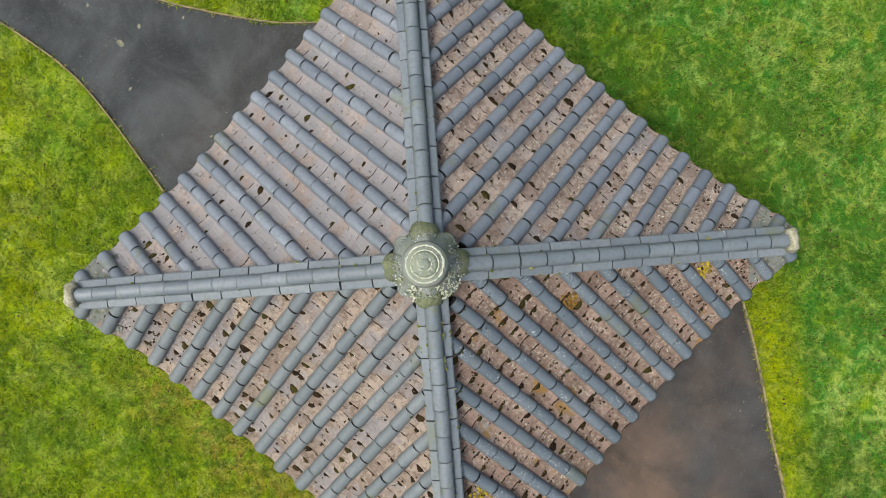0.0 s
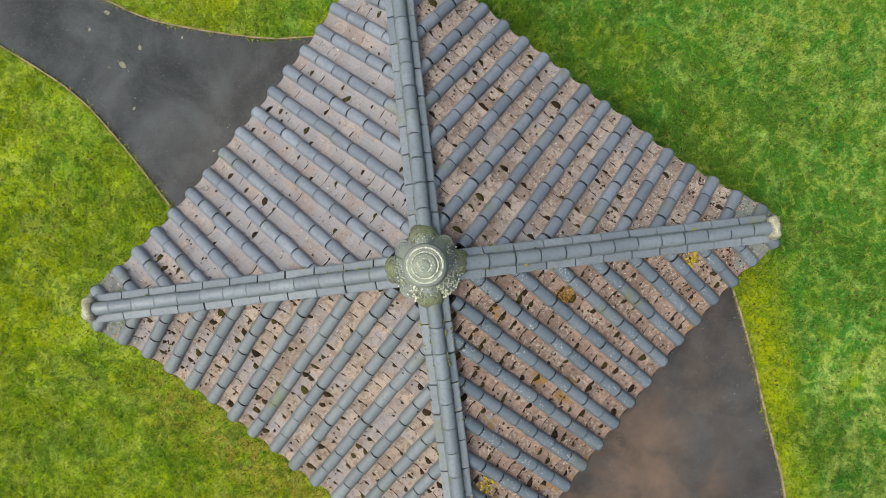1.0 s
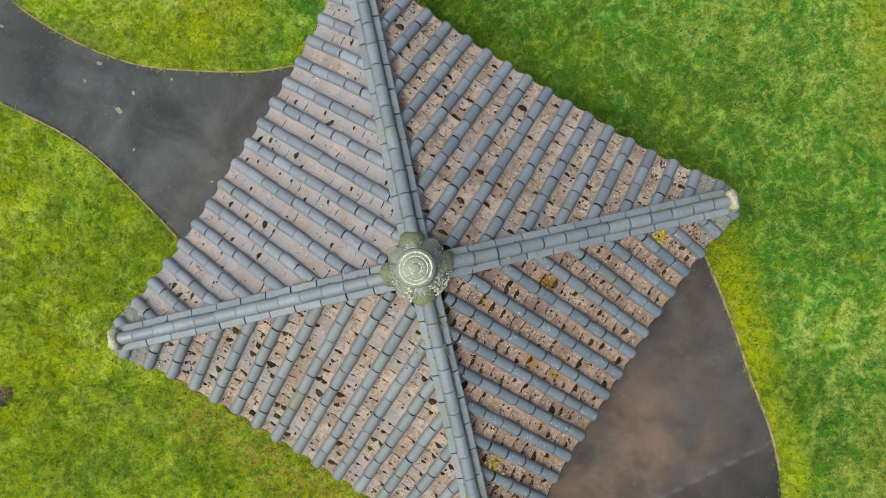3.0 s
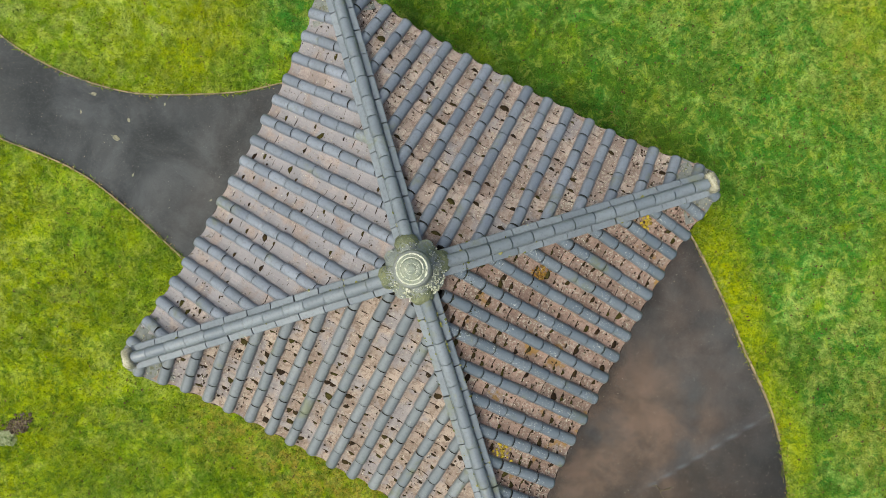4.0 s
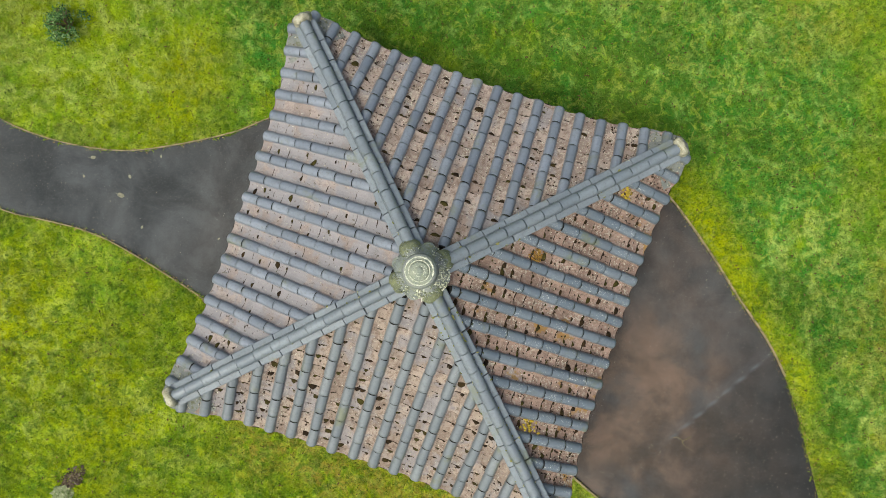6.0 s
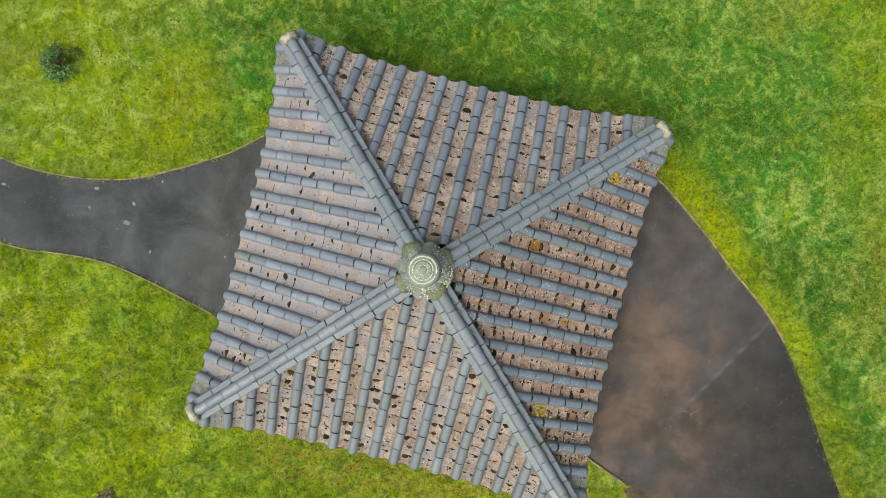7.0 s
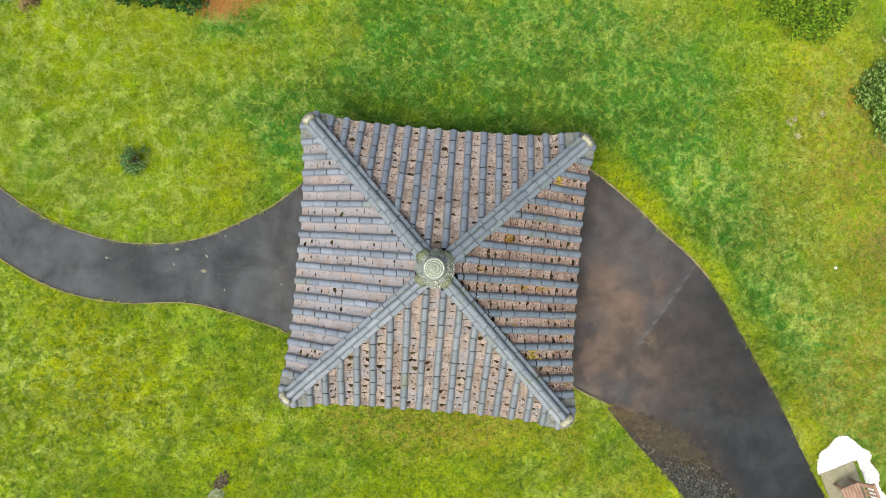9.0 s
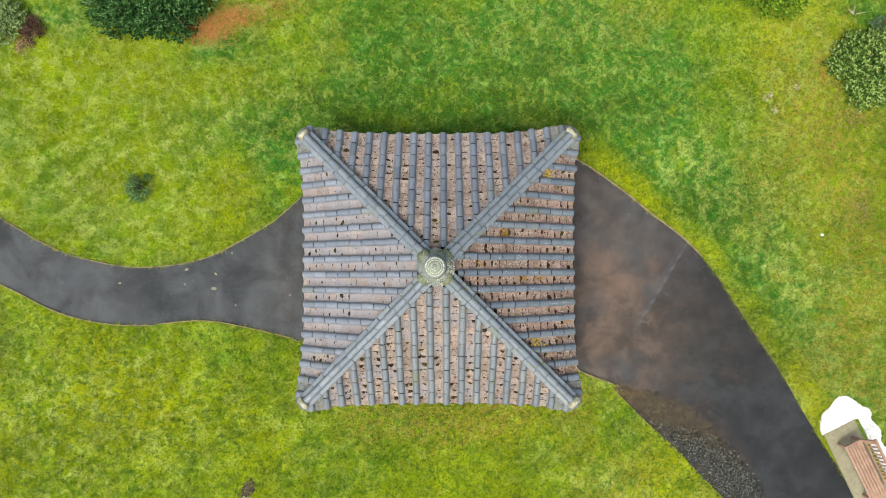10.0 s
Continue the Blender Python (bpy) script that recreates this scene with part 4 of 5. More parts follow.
def build_finial(pavilion):
    z0 = roof_z(0.3, 0.3)
    rng = random.Random(31)

    def ragged(a, z):
        return 1 + 0.03 * math.cos(4 * a) + 0.012 * math.sin(9 * a + 20 * z)
    base = Form().solid(lathe([(0.3, -0.15), (0.35, -0.05), (0.372, 0.1), (0.365, 0.2), (0.325, 0.28), (0.24, 0.35), (0.2, 0.37)], 48, ragged))
    fin = part("finial", base, STONE, pavilion, "lobed grey stone base stained with moss", pose(-0.04, 0.0, z0), smooth=True)
    for k in range(4):
        m = pose(0, 0, 0, 0, 0, 45 + 90 * k)

        def lobe_at(s, a, grow=0.0):
            """On the lobe: s from its root to its rounded end, a round its back."""
            e = math.sqrt(max(0.0, 1 - s**4))
            return m @ Vector((0.15 + (0.315 + grow) * s, (0.162 + grow) * e * math.cos(a), 0.2 + (0.2 + grow) * e * math.sin(a) - 0.05 * s))
        back = [[lobe_at(s, a) for a in np.linspace(-0.35, math.pi + 0.35, 15)] for s in (-0.3, 0.0, 0.25, 0.45, 0.62, 0.76, 0.87, 0.95, 0.99, 1.0)]
        part("lobe", Form().grid(back), STONE, fin, "rounded hood of a ridge's head", smooth=True)
        pad = Form()
        reach = (0.66, 0.56, 0.64, 0.6)[k]
        rows = []
        for s in np.linspace(0, 1, 8):
            rows.append([lobe_at(min(1.0, reach + 0.24 * noise.noise(Vector((2.0 * a, k, 0))) + 0.08 * noise.noise(Vector((5 * a, k, 5))) + (1 - reach) * s), a, 0.002 + 0.014 * math.sin(math.pi * min(1.0, s + 0.12)) * (0.75 + 0.25 * math.sin(17 * a + 9 * s))) for a in np.linspace(0.1, math.pi - 0.1, 25)])
        part("moss_pad", pad.grid(rows), PAD_MOSS, fin, "yellow-green moss over the hood's end", smooth=True)
        tagged(part("loose_moss", crust(rng, 75, lambda: ((q := lobe_at(reach + min(0.3, rng.gauss(-0.02, 0.14)), rng.uniform(0.3, 2.84), 0.003)), q - m @ Vector((0.2, 0, 0.02))), 0.016), THIN_MOSS, fin, "loose olive moss thinning out over the hood"), kind="stuff")
        tagged(part("lichen", crust(rng, (70, 30, 45, 40)[k], lambda: ((q := lobe_at(rng.uniform(-0.1, 0.6), rng.uniform(0.5, 2.6), 0.002)), q - m @ Vector((0.2, 0, 0.02))), 0.011), RIM_LICHEN, fin, "small whitish specks of lichen"), kind="stuff")
        # a flat coiled boss in the corner between two hoods
        m = pose(0, 0, 0, 0, 0, 90 * k) @ pose(0.335, 0, 0.25, 0, 38, 0)
        boss = Form().solid([[m @ p for p in ring] for ring in lathe([(0.088, -0.12), (0.092, 0.0), (0.082, 0.018), (0.066, 0.012), (0.056, 0.004), (0.048, 0.016), (0.034, 0.02), (0.026, 0.008), (0.016, 0.02), (0.004, 0.022)], 20)])
        part("boss", boss, STONE, fin, "flat round boss with coiled rings", smooth=True)
    edges = lambda: (Vector(((r := rng.uniform(0.25, 0.4)) * math.cos(a := rng.choice((0.1, 0.2, 0.55, 0.35, -0.25, -0.3, -1.35, -1.2, 1.2, -1.9)) + rng.gauss(0, 0.1)), r * math.sin(a), 0.37 - 0.75 * (r - 0.25))), (math.cos(a), math.sin(a), 1.4))
    tagged(part("crust", crust(rng, 210, edges, 0.017), WHITE_CRUST, fin, "whitish lichen crust in the stone's creases"), kind="stuff")
    neck = Form().solid(lathe([(0.255, 0.3), (0.235, 0.38), (0.175, 0.47), (0.165, 0.54), (0.2, 0.62), (0.225, 0.7), (0.232, 0.76), (0.222, 0.81), (0.2, 0.83)], 40))
    part("neck", neck, NECK_STONE, fin, "waisted grey stone neck", smooth=True)
    part("cap", Form().solid(lathe([(0.2, 0.8), (0.19, 0.84), (0.165, 0.855), (0.13, 0.865), (0.12, 0.9), (0.09, 0.915), (0.06, 0.915), (0.05, 0.935), (0.02, 0.94)], 40)), CAP_STONE, fin, "stepped round cap of greenish stone", smooth=True)
    for r, z, w, gaps in ((0.182, 0.848, 0.013, 0.0), (0.136, 0.872, 0.01, 0.1), (0.068, 0.92, 0.008, 0.55)):
        # worn rims, whitened with lichen and broken in places
        steps, loops = 72, []
        for j in range(steps + 1):
            a = 2 * math.pi * j / steps
            t = w * (0.75 + 0.5 * noise.noise(Vector((6 * math.cos(a), 6 * math.sin(a), 40 * r))))
            if noise.noise(Vector((3 * math.cos(a), 3 * math.sin(a), 70 * r))) < gaps - 0.45:
                t *= 0.2
            t *= 1 + 0.5 * max(0.0, math.cos(a - 0.6))
            loops.append([Vector(((r + t * math.cos(b)) * math.cos(a), (r + t * math.cos(b)) * math.sin(a), z + 0.6 * t * math.sin(b))) for b in np.arange(6) * math.pi / 3])
        part("rim", Form().grid(loops, True), RIM_LICHEN, fin, "whitened rim crusted with lichen", smooth=True)


def build_pavilion():
    pav = empty("pavilion", pose(*CENTRE, 0), "square garden pavilion with a tiled four-sided roof and stone finial", "pavilion")
    for sx in (-1, 1):
        for sy in (-1, 1):
            col = Form().solid([[p + Vector((2.15 * sx, 2.15 * sy, 0)) for p in ring] for ring in
                                lathe([(0.16, -0.3), (0.16, 0.1), (0.12, 0.14), (0.115, 1.2), (0.105, 2.14)], 20)])
            part("column", col, TIMBER, pav, "dark timber post")
    for k in range(4):
        part("beam", Form().box(0, 2.15, 2.06, 4.5, 0.14, 0.2, None, 0.01), TIMBER, pav, "dark timber beam", pose(0, 0, 0, 0, 0, -90 * k))
    for k in range(4):
        build_hip(pav, k)
    build_finial(pav)
    round_cushion, pointed = (0.0, 0.1, 0.3), (0.2, 0.5, 0.8)
    for k, (moss_and_gap_rate, wedge) in enumerate(((0.29, round_cushion), (0.7, pointed), (0.66, pointed), (0.16, round_cushion))):
        build_slope(pav, k, moss_and_gap_rate, wedge)


build_pavilion()
build_grass()


# ---- shrubs ----
def leaf_material(name, colours):
    m = varied(name, colours, 0.6)
    m.node_tree.nodes["Principled BSDF"].inputs["Specular IOR Level"].default_value = 0.1
    return m


def shrub(name, x, y, wide, tall, leaves, size, mat, label, category="shrub", stems=7, seed=1, squash=1.0, rosette=0, tip_mat=None, tips_of_five=4):
    """Stems that fork from the ground and a crown of small leaves in uneven tufts."""
    rng = random.Random(seed)
    z0 = float(level(x, y))
    ob = empty(name, pose(x, y, z0), label, category)
    wood, crown, young, tips = Form(), Form(), Form(), []
    for k in range(stems):
        a = 2 * math.pi * (k + rng.uniform(-0.3, 0.3)) / stems
        for _ in range(3):
            b, reach, up = a + rng.uniform(-0.5, 0.5), wide * rng.uniform(0.3, 0.95), tall * rng.uniform(0.35, 0.95)
            if (reach / wide) ** 2 + (up / tall) ** 2 > 1.15:
                up = tall * rng.uniform(0.25, 0.55)
            tip = Vector((reach * math.cos(b), reach * math.sin(b) * squash, up))
            bend = Vector((tip.x * 0.35, tip.y * 0.35, up * 0.6))
            loops = []
            for s in (0, 0.25, 0.5, 0.75, 1):
                p = bend * (2 * s * (1 - s)) + tip * (s * s)
                r = 0.016 * (1 - 0.75 * s) * (0.5 + tall)
                loops.append([p + Vector((r * math.cos(c), r * math.sin(c), 0)) for c in (0, 1.57, 3.14, 4.71)])
            wood.solid(loops)
            tips.append(tip)
    tufts = []
    for k in range(max(20, leaves // (rosette or 40))):
        base = rng.choice(tips)
        a = rng.uniform(0, 6.283)
        rr = wide * math.sqrt(rng.random()) * (1 + 0.22 * noise.noise(Vector((1.7 * math.cos(a), 1.7 * math.sin(a), seed + 0.5))))
        p = Vector((rr * math.cos(a), rr * math.sin(a) * squash, 0))
        lump = 0.78 + 0.42 * noise.noise(Vector((2.6 * p.x / wide, 2.6 * p.y / wide, seed)))
        p.z = tall * math.sqrt(max(0.03, 1 - (rr / wide) ** 2)) * rng.uniform(0.55, 1.02) * lump
        tufts.append(p.lerp(base, 0.3 * rng.random()))
    for k in range(leaves):
        c = tufts[k % len(tufts)]
        d = Vector((rng.gauss(0, 1), rng.gauss(0, 1), rng.gauss(0.5, 0.8))).normalized()
        p = c + d * rng.uniform(0.2, 1.0) * size * 2.6
        n = (d + Vector((rng.uniform(-0.7, 0.7), rng.uniform(-0.7, 0.7), 0.5))).normalized()
        t = n.orthogonal().normalized()
        t = (Matrix.Rotation(rng.uniform(0, 6.283), 3, n) @ t)
        if rosette:
            a = rng.uniform(0, 6.283)
            out = Vector((c.x / wide, c.y / wide, 0.8)).normalized()
            t = (Vector((math.cos(a), math.sin(a), 0)) * rng.uniform(0.4, 1.0) + out * rng.uniform(0.3, 0.9)).normalized()
            p, n = c + t * size * 0.12, (out - t * out.dot(t)).normalized()
        s, w = size * rng.uniform(0.6, 1.2), n.cross(t) * size * (rng.uniform(0.12, 0.19) if rosette else rng.uniform(0.22, 0.34))
        fresh = tip_mat and (k // len(tufts)) % 5 < 2 and (k % len(tufts)) % 5 < tips_of_five
        if fresh:
            p, s, w = p + n * size * 0.2, s * 0.85, w * 0.85
        (young if fresh else crown).add([p, p + t * s * 0.5 + w - n * s * 0.06, p + t * s, p + t * s * 0.5 - w - n * s * 0.06], [(0, 1, 2), (0, 2, 3)])
    part("stems", wood, TIMBER, ob, "thin brown stems")
    part("crown", crown, mat, ob)
    if tip_mat:
        part("young_leaves", young, tip_mat, ob, "paler young leaves at the shoots' tips")
    return ob


DARK_LEAF = leaf_material("dark_evergreen_leaf", [(0.005, 0.018, 0.004), (0.014, 0.05, 0.01), (0.035, 0.1, 0.022), (0.008, 0.03, 0.006)])
PALE_LEAF = leaf_material("grey_green_leaf", [(0.012, 0.04, 0.008), (0.05, 0.11, 0.016), (0.1, 0.19, 0.025), (0.02, 0.06, 0.01), (0.16, 0.26, 0.04)])
LIME_LEAF = leaf_material("lime_leaf", [(0.008, 0.035, 0.005), (0.07, 0.17, 0.012), (0.3, 0.42, 0.025), (0.03, 0.09, 0.01)])
SAGE_LEAF = leaf_material("sage_leaf", [(0.02, 0.06, 0.012), (0.1, 0.19, 0.045), (0.26, 0.34, 0.14), (0.06, 0.13, 0.03)])
BLUE_LEAF = leaf_material("blue_green_needle", [(0.014, 0.05, 0.012), (0.045, 0.12, 0.03), (0.1, 0.19, 0.06), (0.22, 0.32, 0.14)])
DARK_TIP = leaf_material("evergreen_tip", [(0.025, 0.08, 0.016), (0.06, 0.15, 0.036), (0.19, 0.3, 0.12)])
SAGE_TIP = leaf_material("sage_tip", [(0.16, 0.25, 0.07), (0.34, 0.42, 0.19), (0.24, 0.33, 0.11)])
PALE_TIP = leaf_material("cream_green_tip", [(0.14, 0.24, 0.04), (0.25, 0.35, 0.08), (0.42, 0.5, 0.22), (0.19, 0.29, 0.05)])
SILVER_LEAF = leaf_material("silver_leaf", [(0.03, 0.07, 0.03), (0.09, 0.16, 0.08), (0.2, 0.28, 0.17), (0.05, 0.11, 0.05)])
RUST_LEAF = leaf_material("withered_leaf", [(0.03, 0.017, 0.012), (0.06, 0.032, 0.022), (0.16, 0.1, 0.055), (0.04, 0.02, 0.015)])

shrub("evergreen_shrub", -6.98, 6.66, 1.78, 1.4, 22000, 0.13, DARK_LEAF, "large dark evergreen shrub at the lawn's edge", stems=9, seed=3, squash=0.72, rosette=12, tip_mat=DARK_TIP)
shrub("sage_shrub", -10.5, 5.95, 0.62, 0.7, 5500, 0.075, SAGE_LEAF, "small grey-green shrub on the lawn", seed=5, rosette=13, tip_mat=SAGE_TIP)
shrub("withered_shrub", -9.88, 5.78, 0.33, 0.35, 1500, 0.05, RUST_LEAF, "small withered brown shrub beside a green one", seed=6, stems=5)
shrub("dry_tuft", -10.08, 5.4, 0.2, 0.2, 420, 0.05, DRY, "low tuft of dry brown stalks", "tuft", stems=4, seed=26)
shrub("sapling_bush", -7.22, 1.9, 0.34, 0.7, 1200, 0.05, BLUE_LEAF, "small dark blue-green bush standing alone on grass", "bush", 6, 8)
shrub("variegated_shrub", 11.0, 4.88, 1.12, 1.2, 24000, 0.105, PALE_LEAF, "rounded shrub with pale-edged green leaves", stems=9, seed=9, squash=0.92, rosette=17, tip_mat=PALE_TIP, tips_of_five=4)
shrub("silver_shrub", 11.42, 5.6, 0.62, 0.85, 7000, 0.06, SILVER_LEAF, "blue-grey small-leaved shrub behind a pale one", stems=7, seed=19, rosette=14)
shrub("lime_shrub", 8.55, 7.2, 1.2, 1.0, 14000, 0.1, LIME_LEAF, "bright yellow-green leafy shrub", stems=7, seed=12, rosette=10)


# ---- loose things on the lawn and the path ----
def litter(name, mat, label, category, places, size, seed, lift=0.012, curl=0.3):
    rng = random.Random(seed)
    f = Form()
    for x, y in places:
        s, a = size * rng.uniform(0.5, 1.3), rng.uniform(0, 6.283)
        m = pose(x, y, float(level(x, y)) + lift + rng.uniform(0, 0.01), rng.uniform(-20, 20), rng.uniform(-20, 20), math.degrees(a))
        f.add([(-s, 0, 0), (0, s * 0.45, s * curl), (s, 0, 0), (0, -s * 0.45, s * curl)], [(0, 1, 2), (0, 2, 3)], m)
    tagged(part(name, f, mat), label, category, kind="stuff")


def spread(n, x, y, sx, sy, seed, keep=None):
    rng = np.random.RandomState(seed)
    px, py = rng.normal(x, sx, n), rng.normal(y, sy, n)
    if keep is not None:
        ok = keep(px, py)
        px, py = px[ok], py[ok]
    return list(zip(px.tolist(), py.tolist()))


litter("fallen_leaves", NEEDLES, "rusty fallen leaves lying under the shrub", "leaves",
       spread(3000, -5.62, 5.8, 0.32, 0.18, 3) + spread(1700, -5.0, 6.15, 0.35, 0.16, 4) + spread(500, -3.9, 6.4, 0.5, 0.18, 14) + spread(160, 9.8, 4.9, 0.08, 0.3, 5), 0.02, 1, 0.035)
on_path = lambda x, y: inside(x, y, PATH_AREA) & ((np.abs(x) > 3.2))
litter("path_litter", varied("pale_specks", [(0.2, 0.18, 0.13), (0.3, 0.28, 0.22), (0.15, 0.12, 0.08), (0.42, 0.4, 0.35)]), "small pale leaves and grit lying on asphalt", "litter",
       spread(420, 6.7, -1.4, 0.9, 1.5, 6, on_path) + spread(90, -6.5, -0.7, 2.2, 0.6, 7, on_path) + spread(70, 4.4, 0.6, 0.7, 1.2, 17, on_path), 0.011, 2, 0.02)


def along_edge(curve, n, off, seed):
    rng = np.random.RandomState(seed)
    q = curve[rng.randint(0, len(curve), n)]
    return [tuple(p) for p in q + rng.normal(0, off, (n, 2))]


litter("dead_leaves", DRY, "brown dead leaves scattered in thin grass", "leaves",
       spread(420, 10.75, 1.35, 0.22, 0.35, 21) + spread(200, 10.5, 3.6, 0.3, 0.15, 22) + spread(120, 9.9, 2.6, 0.4, 0.5, 23), 0.022, 5, 0.04)
on_grass = lambda x, y: scatter_mask(x, y) & (np.maximum(np.abs(x - 0.1), np.abs(y + 0.12)) > 2.9)
litter("lawn_leaves", varied("brown_leaf", [(0.07, 0.04, 0.02), (0.11, 0.065, 0.03), (0.05, 0.03, 0.018), (0.16, 0.1, 0.05)], 0.9), "small brown leaves scattered over green lawn", "leaves",
       spread(520, 7.6, 1.6, 1.6, 2.2, 41, on_grass) + spread(260, 2.2, 4.8, 2.6, 0.9, 42, on_grass) + spread(160, -4.5, -4.2, 2.8, 1.2, 43, on_grass) + spread(120, -6.5, 3.2, 2.2, 1.4, 44, on_grass), 0.026, 11, 0.045)
litter("edge_leaves", DRY, "brown dry leaves gathered along the path's edge", "leaves",
       along_edge(SOUTH_EDGE[SOUTH_EDGE[:, 0] < -3.4], 420, 0.03, 8) + along_edge(NORTH_EDGE[NORTH_EDGE[:, 0] < -3.4], 420, 0.03, 9)
       + along_edge(NORTH_EDGE[(NORTH_EDGE[:, 0] > 4) & (NORTH_EDGE[:, 0] < 9.3)], 330, 0.035, 10), 0.018, 3, 0.03)


def bed_strip():
    """Bare soil between lawn and asphalt."""
    a, b = resample(BED_EDGE, 60), resample(SOUTH_EDGE[(SOUTH_EDGE[:, 0] > 4.5) & (SOUTH_EDGE[:, 1] > -7.8)], 60)
    fa, fb = resample(BED_EDGE, 240), resample(SOUTH_EDGE[(SOUTH_EDGE[:, 0] > 4.5) & (SOUTH_EDGE[:, 1] > -7.8)], 240)
    rows = []
    for s in np.linspace(0, 1.3, 40):
        q = fa * (1 - s) + fb * s
        rough = 0.01 * (fractal(q[:, 0], q[:, 1], 5.0, 31) - 0.5) + 0.02 * (fractal(q[:, 0], q[:, 1], 17.0, 32) - 0.5)
        rows.append([(x, y, z) for (x, y), z in zip(q, level(q[:, 0], q[:, 1]) + 0.034 - 0.026 * s + rough)])
    tagged(part("gravel_bed", Form().grid(rows[::-1]), SOIL, smooth=True), "bare brown soil strip beside asphalt", "soil", kind="structure")
    rng = random.Random(6)
    f, leaves = Form(), []
    for _ in range(21000):
        i, s = rng.randrange(60), rng.random() ** 0.8
        q = a[i] * (1 - s) + b[i] * s
        loose = 0.03 + 0.07 * s
        x, y = q[0] + rng.gauss(0, loose), q[1] + rng.gauss(0, loose)
        grey = max(0.0, min(1.0, (i / 59 - 0.1) * 3.4 - s * 1.1))
        if rng.random() > grey:
            if rng.random() < 0.3:
                leaves.append((x, y))
            continue
        v, fc = stone_form(rng, rng.uniform(0.011, 0.026))
        f.add([(1.35 * p, 0.7 * q, 0.6 * h) for p, q, h in v], fc, pose(x, y, float(level(x, y)) + 0.03, rng.uniform(-30, 30), rng.uniform(-30, 30), rng.uniform(0, 360)))
    tagged(part("gravel", f, GREY_STONES), "loose dark grey stone chippings on soil", "gravel", kind="stuff")
    litter("bed_litter", DRY, "yellowish dry leaf litter on soil", "leaves", leaves, 0.011, 4, 0.034)


bed_strip()


# ---- bench on its slab, with white pebbles round it ----
def ground_pose(x, y, dx):
    """A pose on the sloping ground with its x along dx."""
    e = 0.3
    n = Vector((-(level(x + e, y) - level(x - e, y)) / (2 * e), -(level(x, y + e) - level(x, y - e)) / (2 * e), 1)).normalized()
    t = Vector((dx[0], dx[1], 0))
    t = (t - n * t.dot(n)).normalized()
    m = Matrix((t, n.cross(t), n)).transposed().to_4x4()
    m.translation = (x, y, float(level(x, y)))
    return m


SPOT = ground_pose(*SLAB, ALONG)
slab = Form().box(1.25, 0.44, -0.01, 2.5, 0.88, 0.1, None, 0.012)
tagged(part("concrete_slab", slab, CONCRETE, m=SPOT), "buff concrete slab bordered by white pebbles", "slab")


def pebbles():
    rng = np.random.RandomState(12)
    lo, hi = PEBBLE_AREA.min(0), PEBBLE_AREA.max(0)
    x, y = rng.uniform(lo[0], hi[0], 26000), rng.uniform(lo[1], hi[1], 26000)
    wob = 0.03 * np.sin(9 * x) + 0.04 * np.sin(13 * y + 2 * x)
    d = np.stack([x - SLAB[0], y - SLAB[1]], -1)
    on_slab = (np.abs(d @ ALONG - 1.25) < 1.24) & (d @ ACROSS < 0.99)
    ok = inside(x + wob, y + wob, PEBBLE_AREA) & ~on_slab
    r = random.Random(5)
    f = Form()
    for a, b in zip(x[ok], y[ok]):
        v, fc = stone_form(r, r.uniform(0.018, 0.034))
        f.add(v, fc, pose(a, b, float(level(a, b)) + 0.012, r.uniform(-25, 25), r.uniform(-25, 25), r.uniform(0, 360)))
    tagged(part("white_pebbles", f, WHITE_STONES), "bright white pebbles spread round a concrete slab", "pebbles", kind="stuff")


pebbles()


def build_bench():
    ob = empty("bench", SPOT @ pose(0.33, 0.18, 0.04), "reddish hardwood garden bench with slatted seat and back", "bench")
    long = 1.5
    for k in range(6):
        part("seat_slat", Form().box(long / 2, 0.035 + k * 0.076, 0.43, long, 0.063, 0.025, None, 0.004), BENCHWOOD, ob)
    for x in (0.04, long - 0.04):
        part("front_leg", Form().box(x, 0.06, 0.205, 0.06, 0.06, 0.41, None, 0.006), BENCHWOOD, ob)
        back = Form().solid([[Vector((x + a, y + b, z)) for a, b in ((-0.03, -0.03), (0.03, -0.03), (0.03, 0.03), (-0.03, 0.03))] for y, z in ((0.44, 0), (0.45, 0.42), (0.6, 0.86))])
        part("back_leg", back, BENCHWOOD, ob)
        part("side_rail", Form().box(x, 0.25, 0.385, 0.045, 0.36, 0.06, None, 0.005), BENCHWOOD, ob)
    part("front_rail", Form().box(long / 2, 0.04, 0.385, long - 0.1, 0.03, 0.06, None, 0.004), BENCHWOOD, ob)
    part("back_rail", Form().box(long / 2, 0.5, 0.5, long - 0.1, 0.035, 0.06, None, 0.004), BENCHWOOD, ob)
    part("top_rail", Form().box(long / 2, 0.6, 0.86, long + 0.04, 0.05, 0.08, None, 0.008), BENCHWOOD, ob)
    n = 14
    for k in range(n):
        x = 0.1 + (long - 0.2) * k / (n - 1)
        slat = Form().solid([[Vector((x + a, y + b, z)) for a, b in ((-0.02, -0.009), (0.02, -0.009), (0.02, 0.009), (-0.02, 0.009))] for y, z in ((0.5, 0.52), (0.595, 0.83))])
        part("back_slat", slat, BENCHWOOD, ob)


build_bench()


DULL = plain("dull_leaf", (0.13, 0.13, 0.09), (0.24, 0.23, 0.17), 30, 0.9)


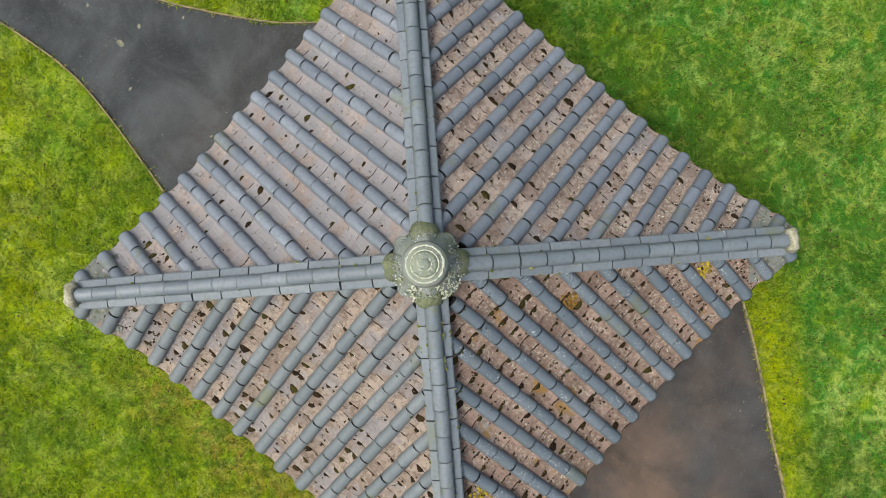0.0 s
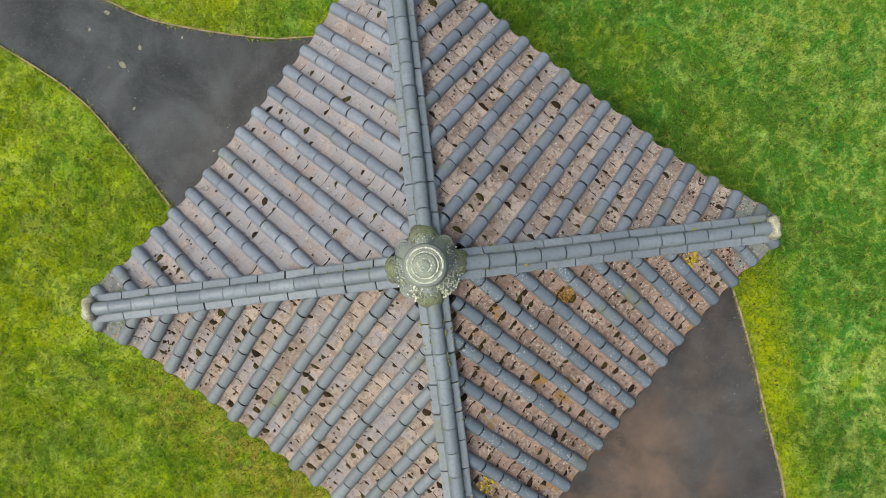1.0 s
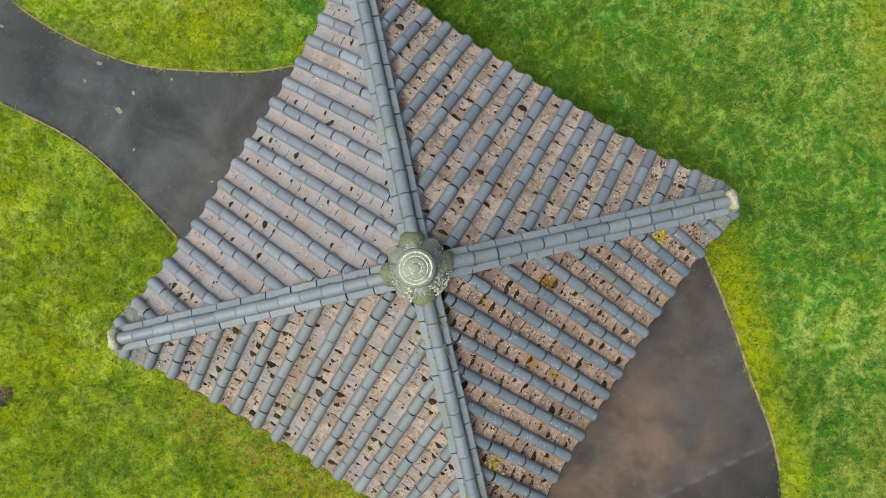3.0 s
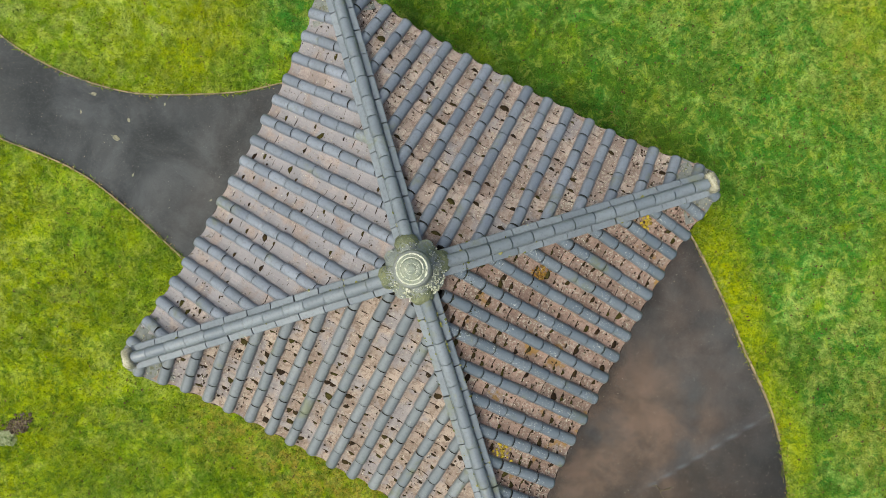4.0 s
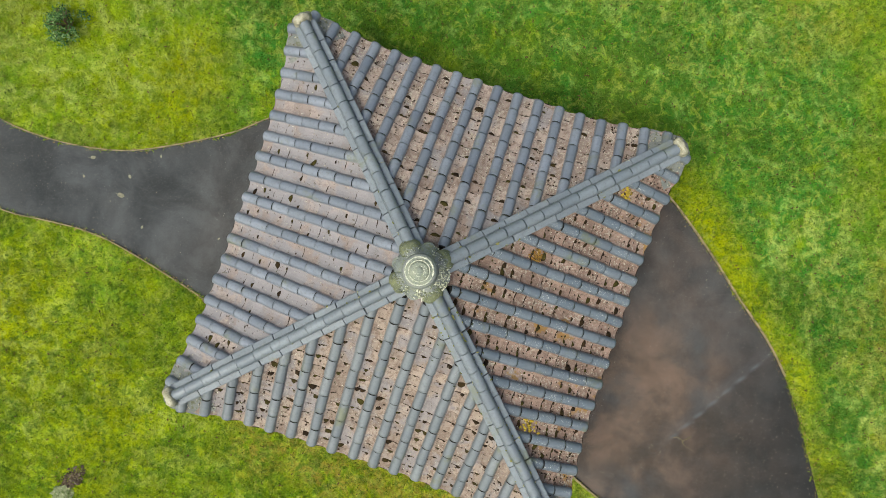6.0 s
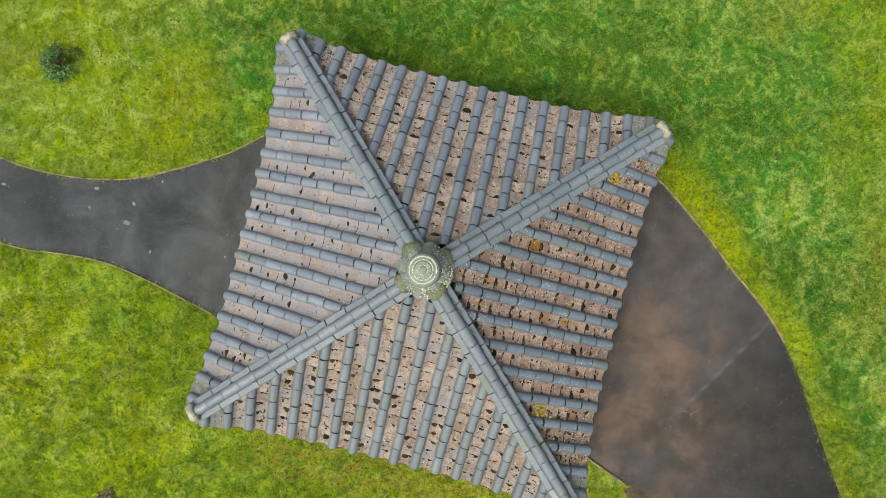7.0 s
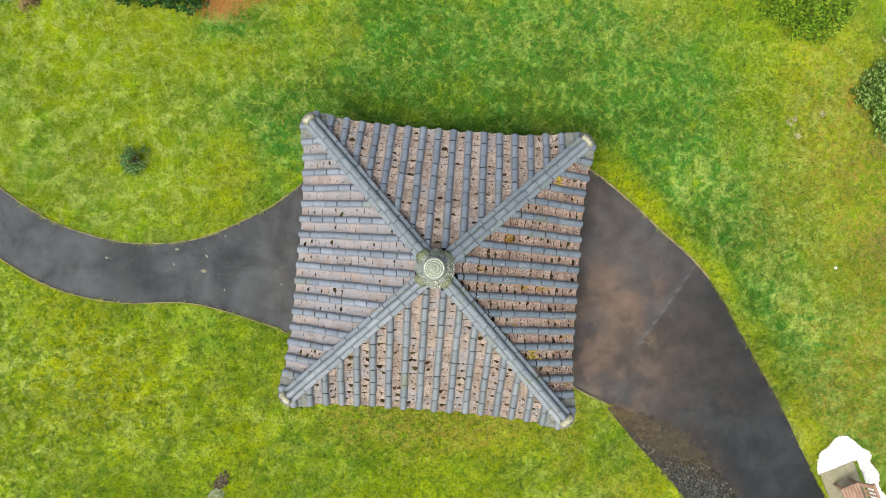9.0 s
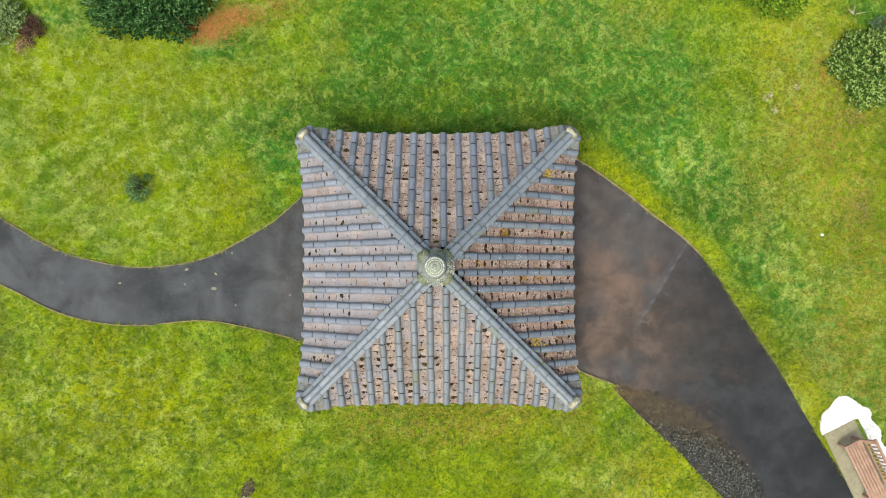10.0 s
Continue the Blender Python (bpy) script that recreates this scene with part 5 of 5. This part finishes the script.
def weed(x, y, seed):
    """A flat rosette of narrow pale leaves."""
    rng = random.Random(seed)
    f = Form()
    for _ in range(16):
        a, r = rng.uniform(0, 6.283), rng.uniform(0.06, 0.13)
        d, w = Vector((math.cos(a), math.sin(a), 0)), Vector((-math.sin(a), math.cos(a), 0)) * 0.016
        up = Vector((0, 0, 1))
        f.add([up * 0.02, d * r * 0.5 + w + up * 0.05, d * r + up * 0.035, d * r * 0.5 - w + up * 0.05], [(0, 1, 2), (0, 2, 3)])
    tagged(part("weed", f, WEED_LEAF, m=pose(x, y, float(level(x, y)) + 0.015)), "flat rosette weed with pale greyish leaves in lawn", "weed", "rosette weeds")


WEED_LEAF = leaf_material("pale_weed_leaf", [(0.3, 0.27, 0.15), (0.45, 0.44, 0.3), (0.36, 0.36, 0.2), (0.2, 0.15, 0.08)])
for k, (x, y) in enumerate(((8.33, 4.12), (8.45, 4.2), (8.57, 3.82), (9.15, 4.41))):
    weed(x, y, k)


def small_things():
    rng = random.Random(8)
    # a white ball in the grass
    ball = Form().solid(lathe([(0.01, 0.0), (0.025, 0.008), (0.036, 0.03), (0.036, 0.045), (0.025, 0.066), (0.005, 0.075)], 14))
    z = float(level(9.73, 0.68))
    tagged(part("ball", ball, WHITE_STONES, m=pose(9.73, 0.68, z + 0.02), smooth=True), "small white ball lying in the grass", "ball")
    # a hollow with bare earth and a mossy stone
    x, y = -4.66, -5.7
    f = Form()
    for _ in range(300):
        v, fc = blob(rng, rng.uniform(0.012, 0.038), 0.6)
        f.add(v, fc, pose(x + (d := rng.gauss(0.03, 0.07)) , y + 0.14 + 0.7 * d + rng.gauss(0, 0.07), float(level(x, y)) + rng.uniform(0.005, 0.05), rng.uniform(-20, 20), rng.uniform(-20, 20)))
    tagged(part("earth_heap", f, varied("crumbled_earth", [(0.06, 0.045, 0.03), (0.13, 0.1, 0.065), (0.035, 0.027, 0.02), (0.2, 0.17, 0.12)], 0.95)), "small heap of bare brown earth on grass", "earth", kind="stuff")
    rock = bmesh.new()
    bmesh.ops.create_icosphere(rock, subdivisions=3, radius=0.15)
    for w in rock.verts:
        k = 1 + 0.55 * noise.noise(w.co * 8) + 0.35 * noise.noise(w.co * 21)
        w.co = Vector((w.co.x * 1.25 * k, w.co.y * 0.8 * k, w.co.z * 0.45 * k))
    me = bpy.data.meshes.new("stone")
    rock.to_mesh(me)
    rock.free()
    tagged(part("stone", me, plain("mossy_stone", (0.12, 0.15, 0.06), (0.26, 0.29, 0.16), 9, 0.9, 0.9, 0.02, stain=(0.07, 0.11, 0.02), speck=(0.36, 0.37, 0.26)), m=pose(x - 0.04, y - 0.15, float(level(x, y)) + 0.02, 0, 0, 25)), "mossy grey stone beside bare earth", "stone")
    # a forked twig
    z = float(level(5.3, -1.5)) + 0.03
    f = Form()
    for pts in (((0, 0), (0.06, 0.05), (0.12, 0.14)), ((0, 0), (-0.09, 0.03), (-0.16, -0.02)), ((0, 0), (0.05, -0.06), (0.17, -0.08), (0.28, -0.1))):
        c = spline(pts, 0.03)
        f.solid([[Vector((a + 0.006 * math.cos(k), b, 0.006 * math.sin(k))) for k in (0, 2.1, 4.2)] for a, b in c])
    tagged(part("twig", f, EDGE, m=pose(5.3, -1.5, z, 0, 0, -5)), "thin pale forked twig lying on asphalt", "twig")
    # a bleached dead stem
    f = Form()
    z = float(level(10.62, 6.26))
    for k in range(8):
        a = (1.55, 0.12)[k] if k < 2 else rng.uniform(2.3, 2.8)
        r, h, thick = (0.34, 0.1, 0.45) if k < 2 else (rng.uniform(0.12, 0.26), rng.uniform(0.04, 0.15), 1)
        c = [(0, 0, 0), (r * 0.4 * math.cos(a), r * 0.4 * math.sin(a), h * 0.7), (r * math.cos(a), r * math.sin(a), h)]
        f.solid([[Vector(p) + Vector((w * math.cos(b), w * math.sin(b), 0)) for b in (0, 2.1, 4.2)] for p, w in zip(c, (0.012 * thick, 0.018 * thick, 0.005 * thick))])
    tagged(part("dead_stems", f, varied("bleached_stem", [(0.3, 0.26, 0.2), (0.45, 0.4, 0.32), (0.16, 0.12, 0.08)]), m=pose(10.62, 6.26, z)), "bleached dead plant stems standing in grass", "dead plant")
    # a pale leaf on the path
    f = Form()
    edge = [(0.065 * math.cos(a) * (1 + 0.12 * math.cos(5 * a)), 0.04 * math.sin(a) * (1 + 0.15 * math.sin(4 * a)), 0.012 + 0.01 * math.cos(3 * a)) for a in np.arange(14) * math.pi / 7]
    f.add(edge + [(0.01, 0, 0.004)], [(k, (k + 1) % 14, 14) for k in range(14)])
    f.add([(-0.06, 0.004, 0.01), (-0.11, 0.012, 0.012), (-0.11, 0.006, 0.012), (-0.06, -0.004, 0.01)], [(0, 1, 2, 3)])
    leaf = tagged(part("pale_leaf", f, DULL, m=pose(-5.45, -0.6, float(level(-5.45, -0.6)) + 0.018)), "crumpled pale leaf lying on asphalt", "leaf", "pale leaves on the path")
    for x, y, w in ((-6.12, -0.13, 0.75), (-7.75, -0.46, 0.6), (-5.41, -0.24, 0.6), (-5.23, 0.32, 0.5), (-5.01, 0.27, 0.4), (-4.92, -1.01, 0.45), (-7.38, -1.47, 0.5), (-6.17, -0.49, 0.4), (-3.59, -0.77, 0.4)):
        copy_thing(leaf, pose(x, y, float(level(x, y)) + 0.018, 0, 0, rng.uniform(0, 360)) @ Matrix.Diagonal((w, w, w, 1)))


small_things()
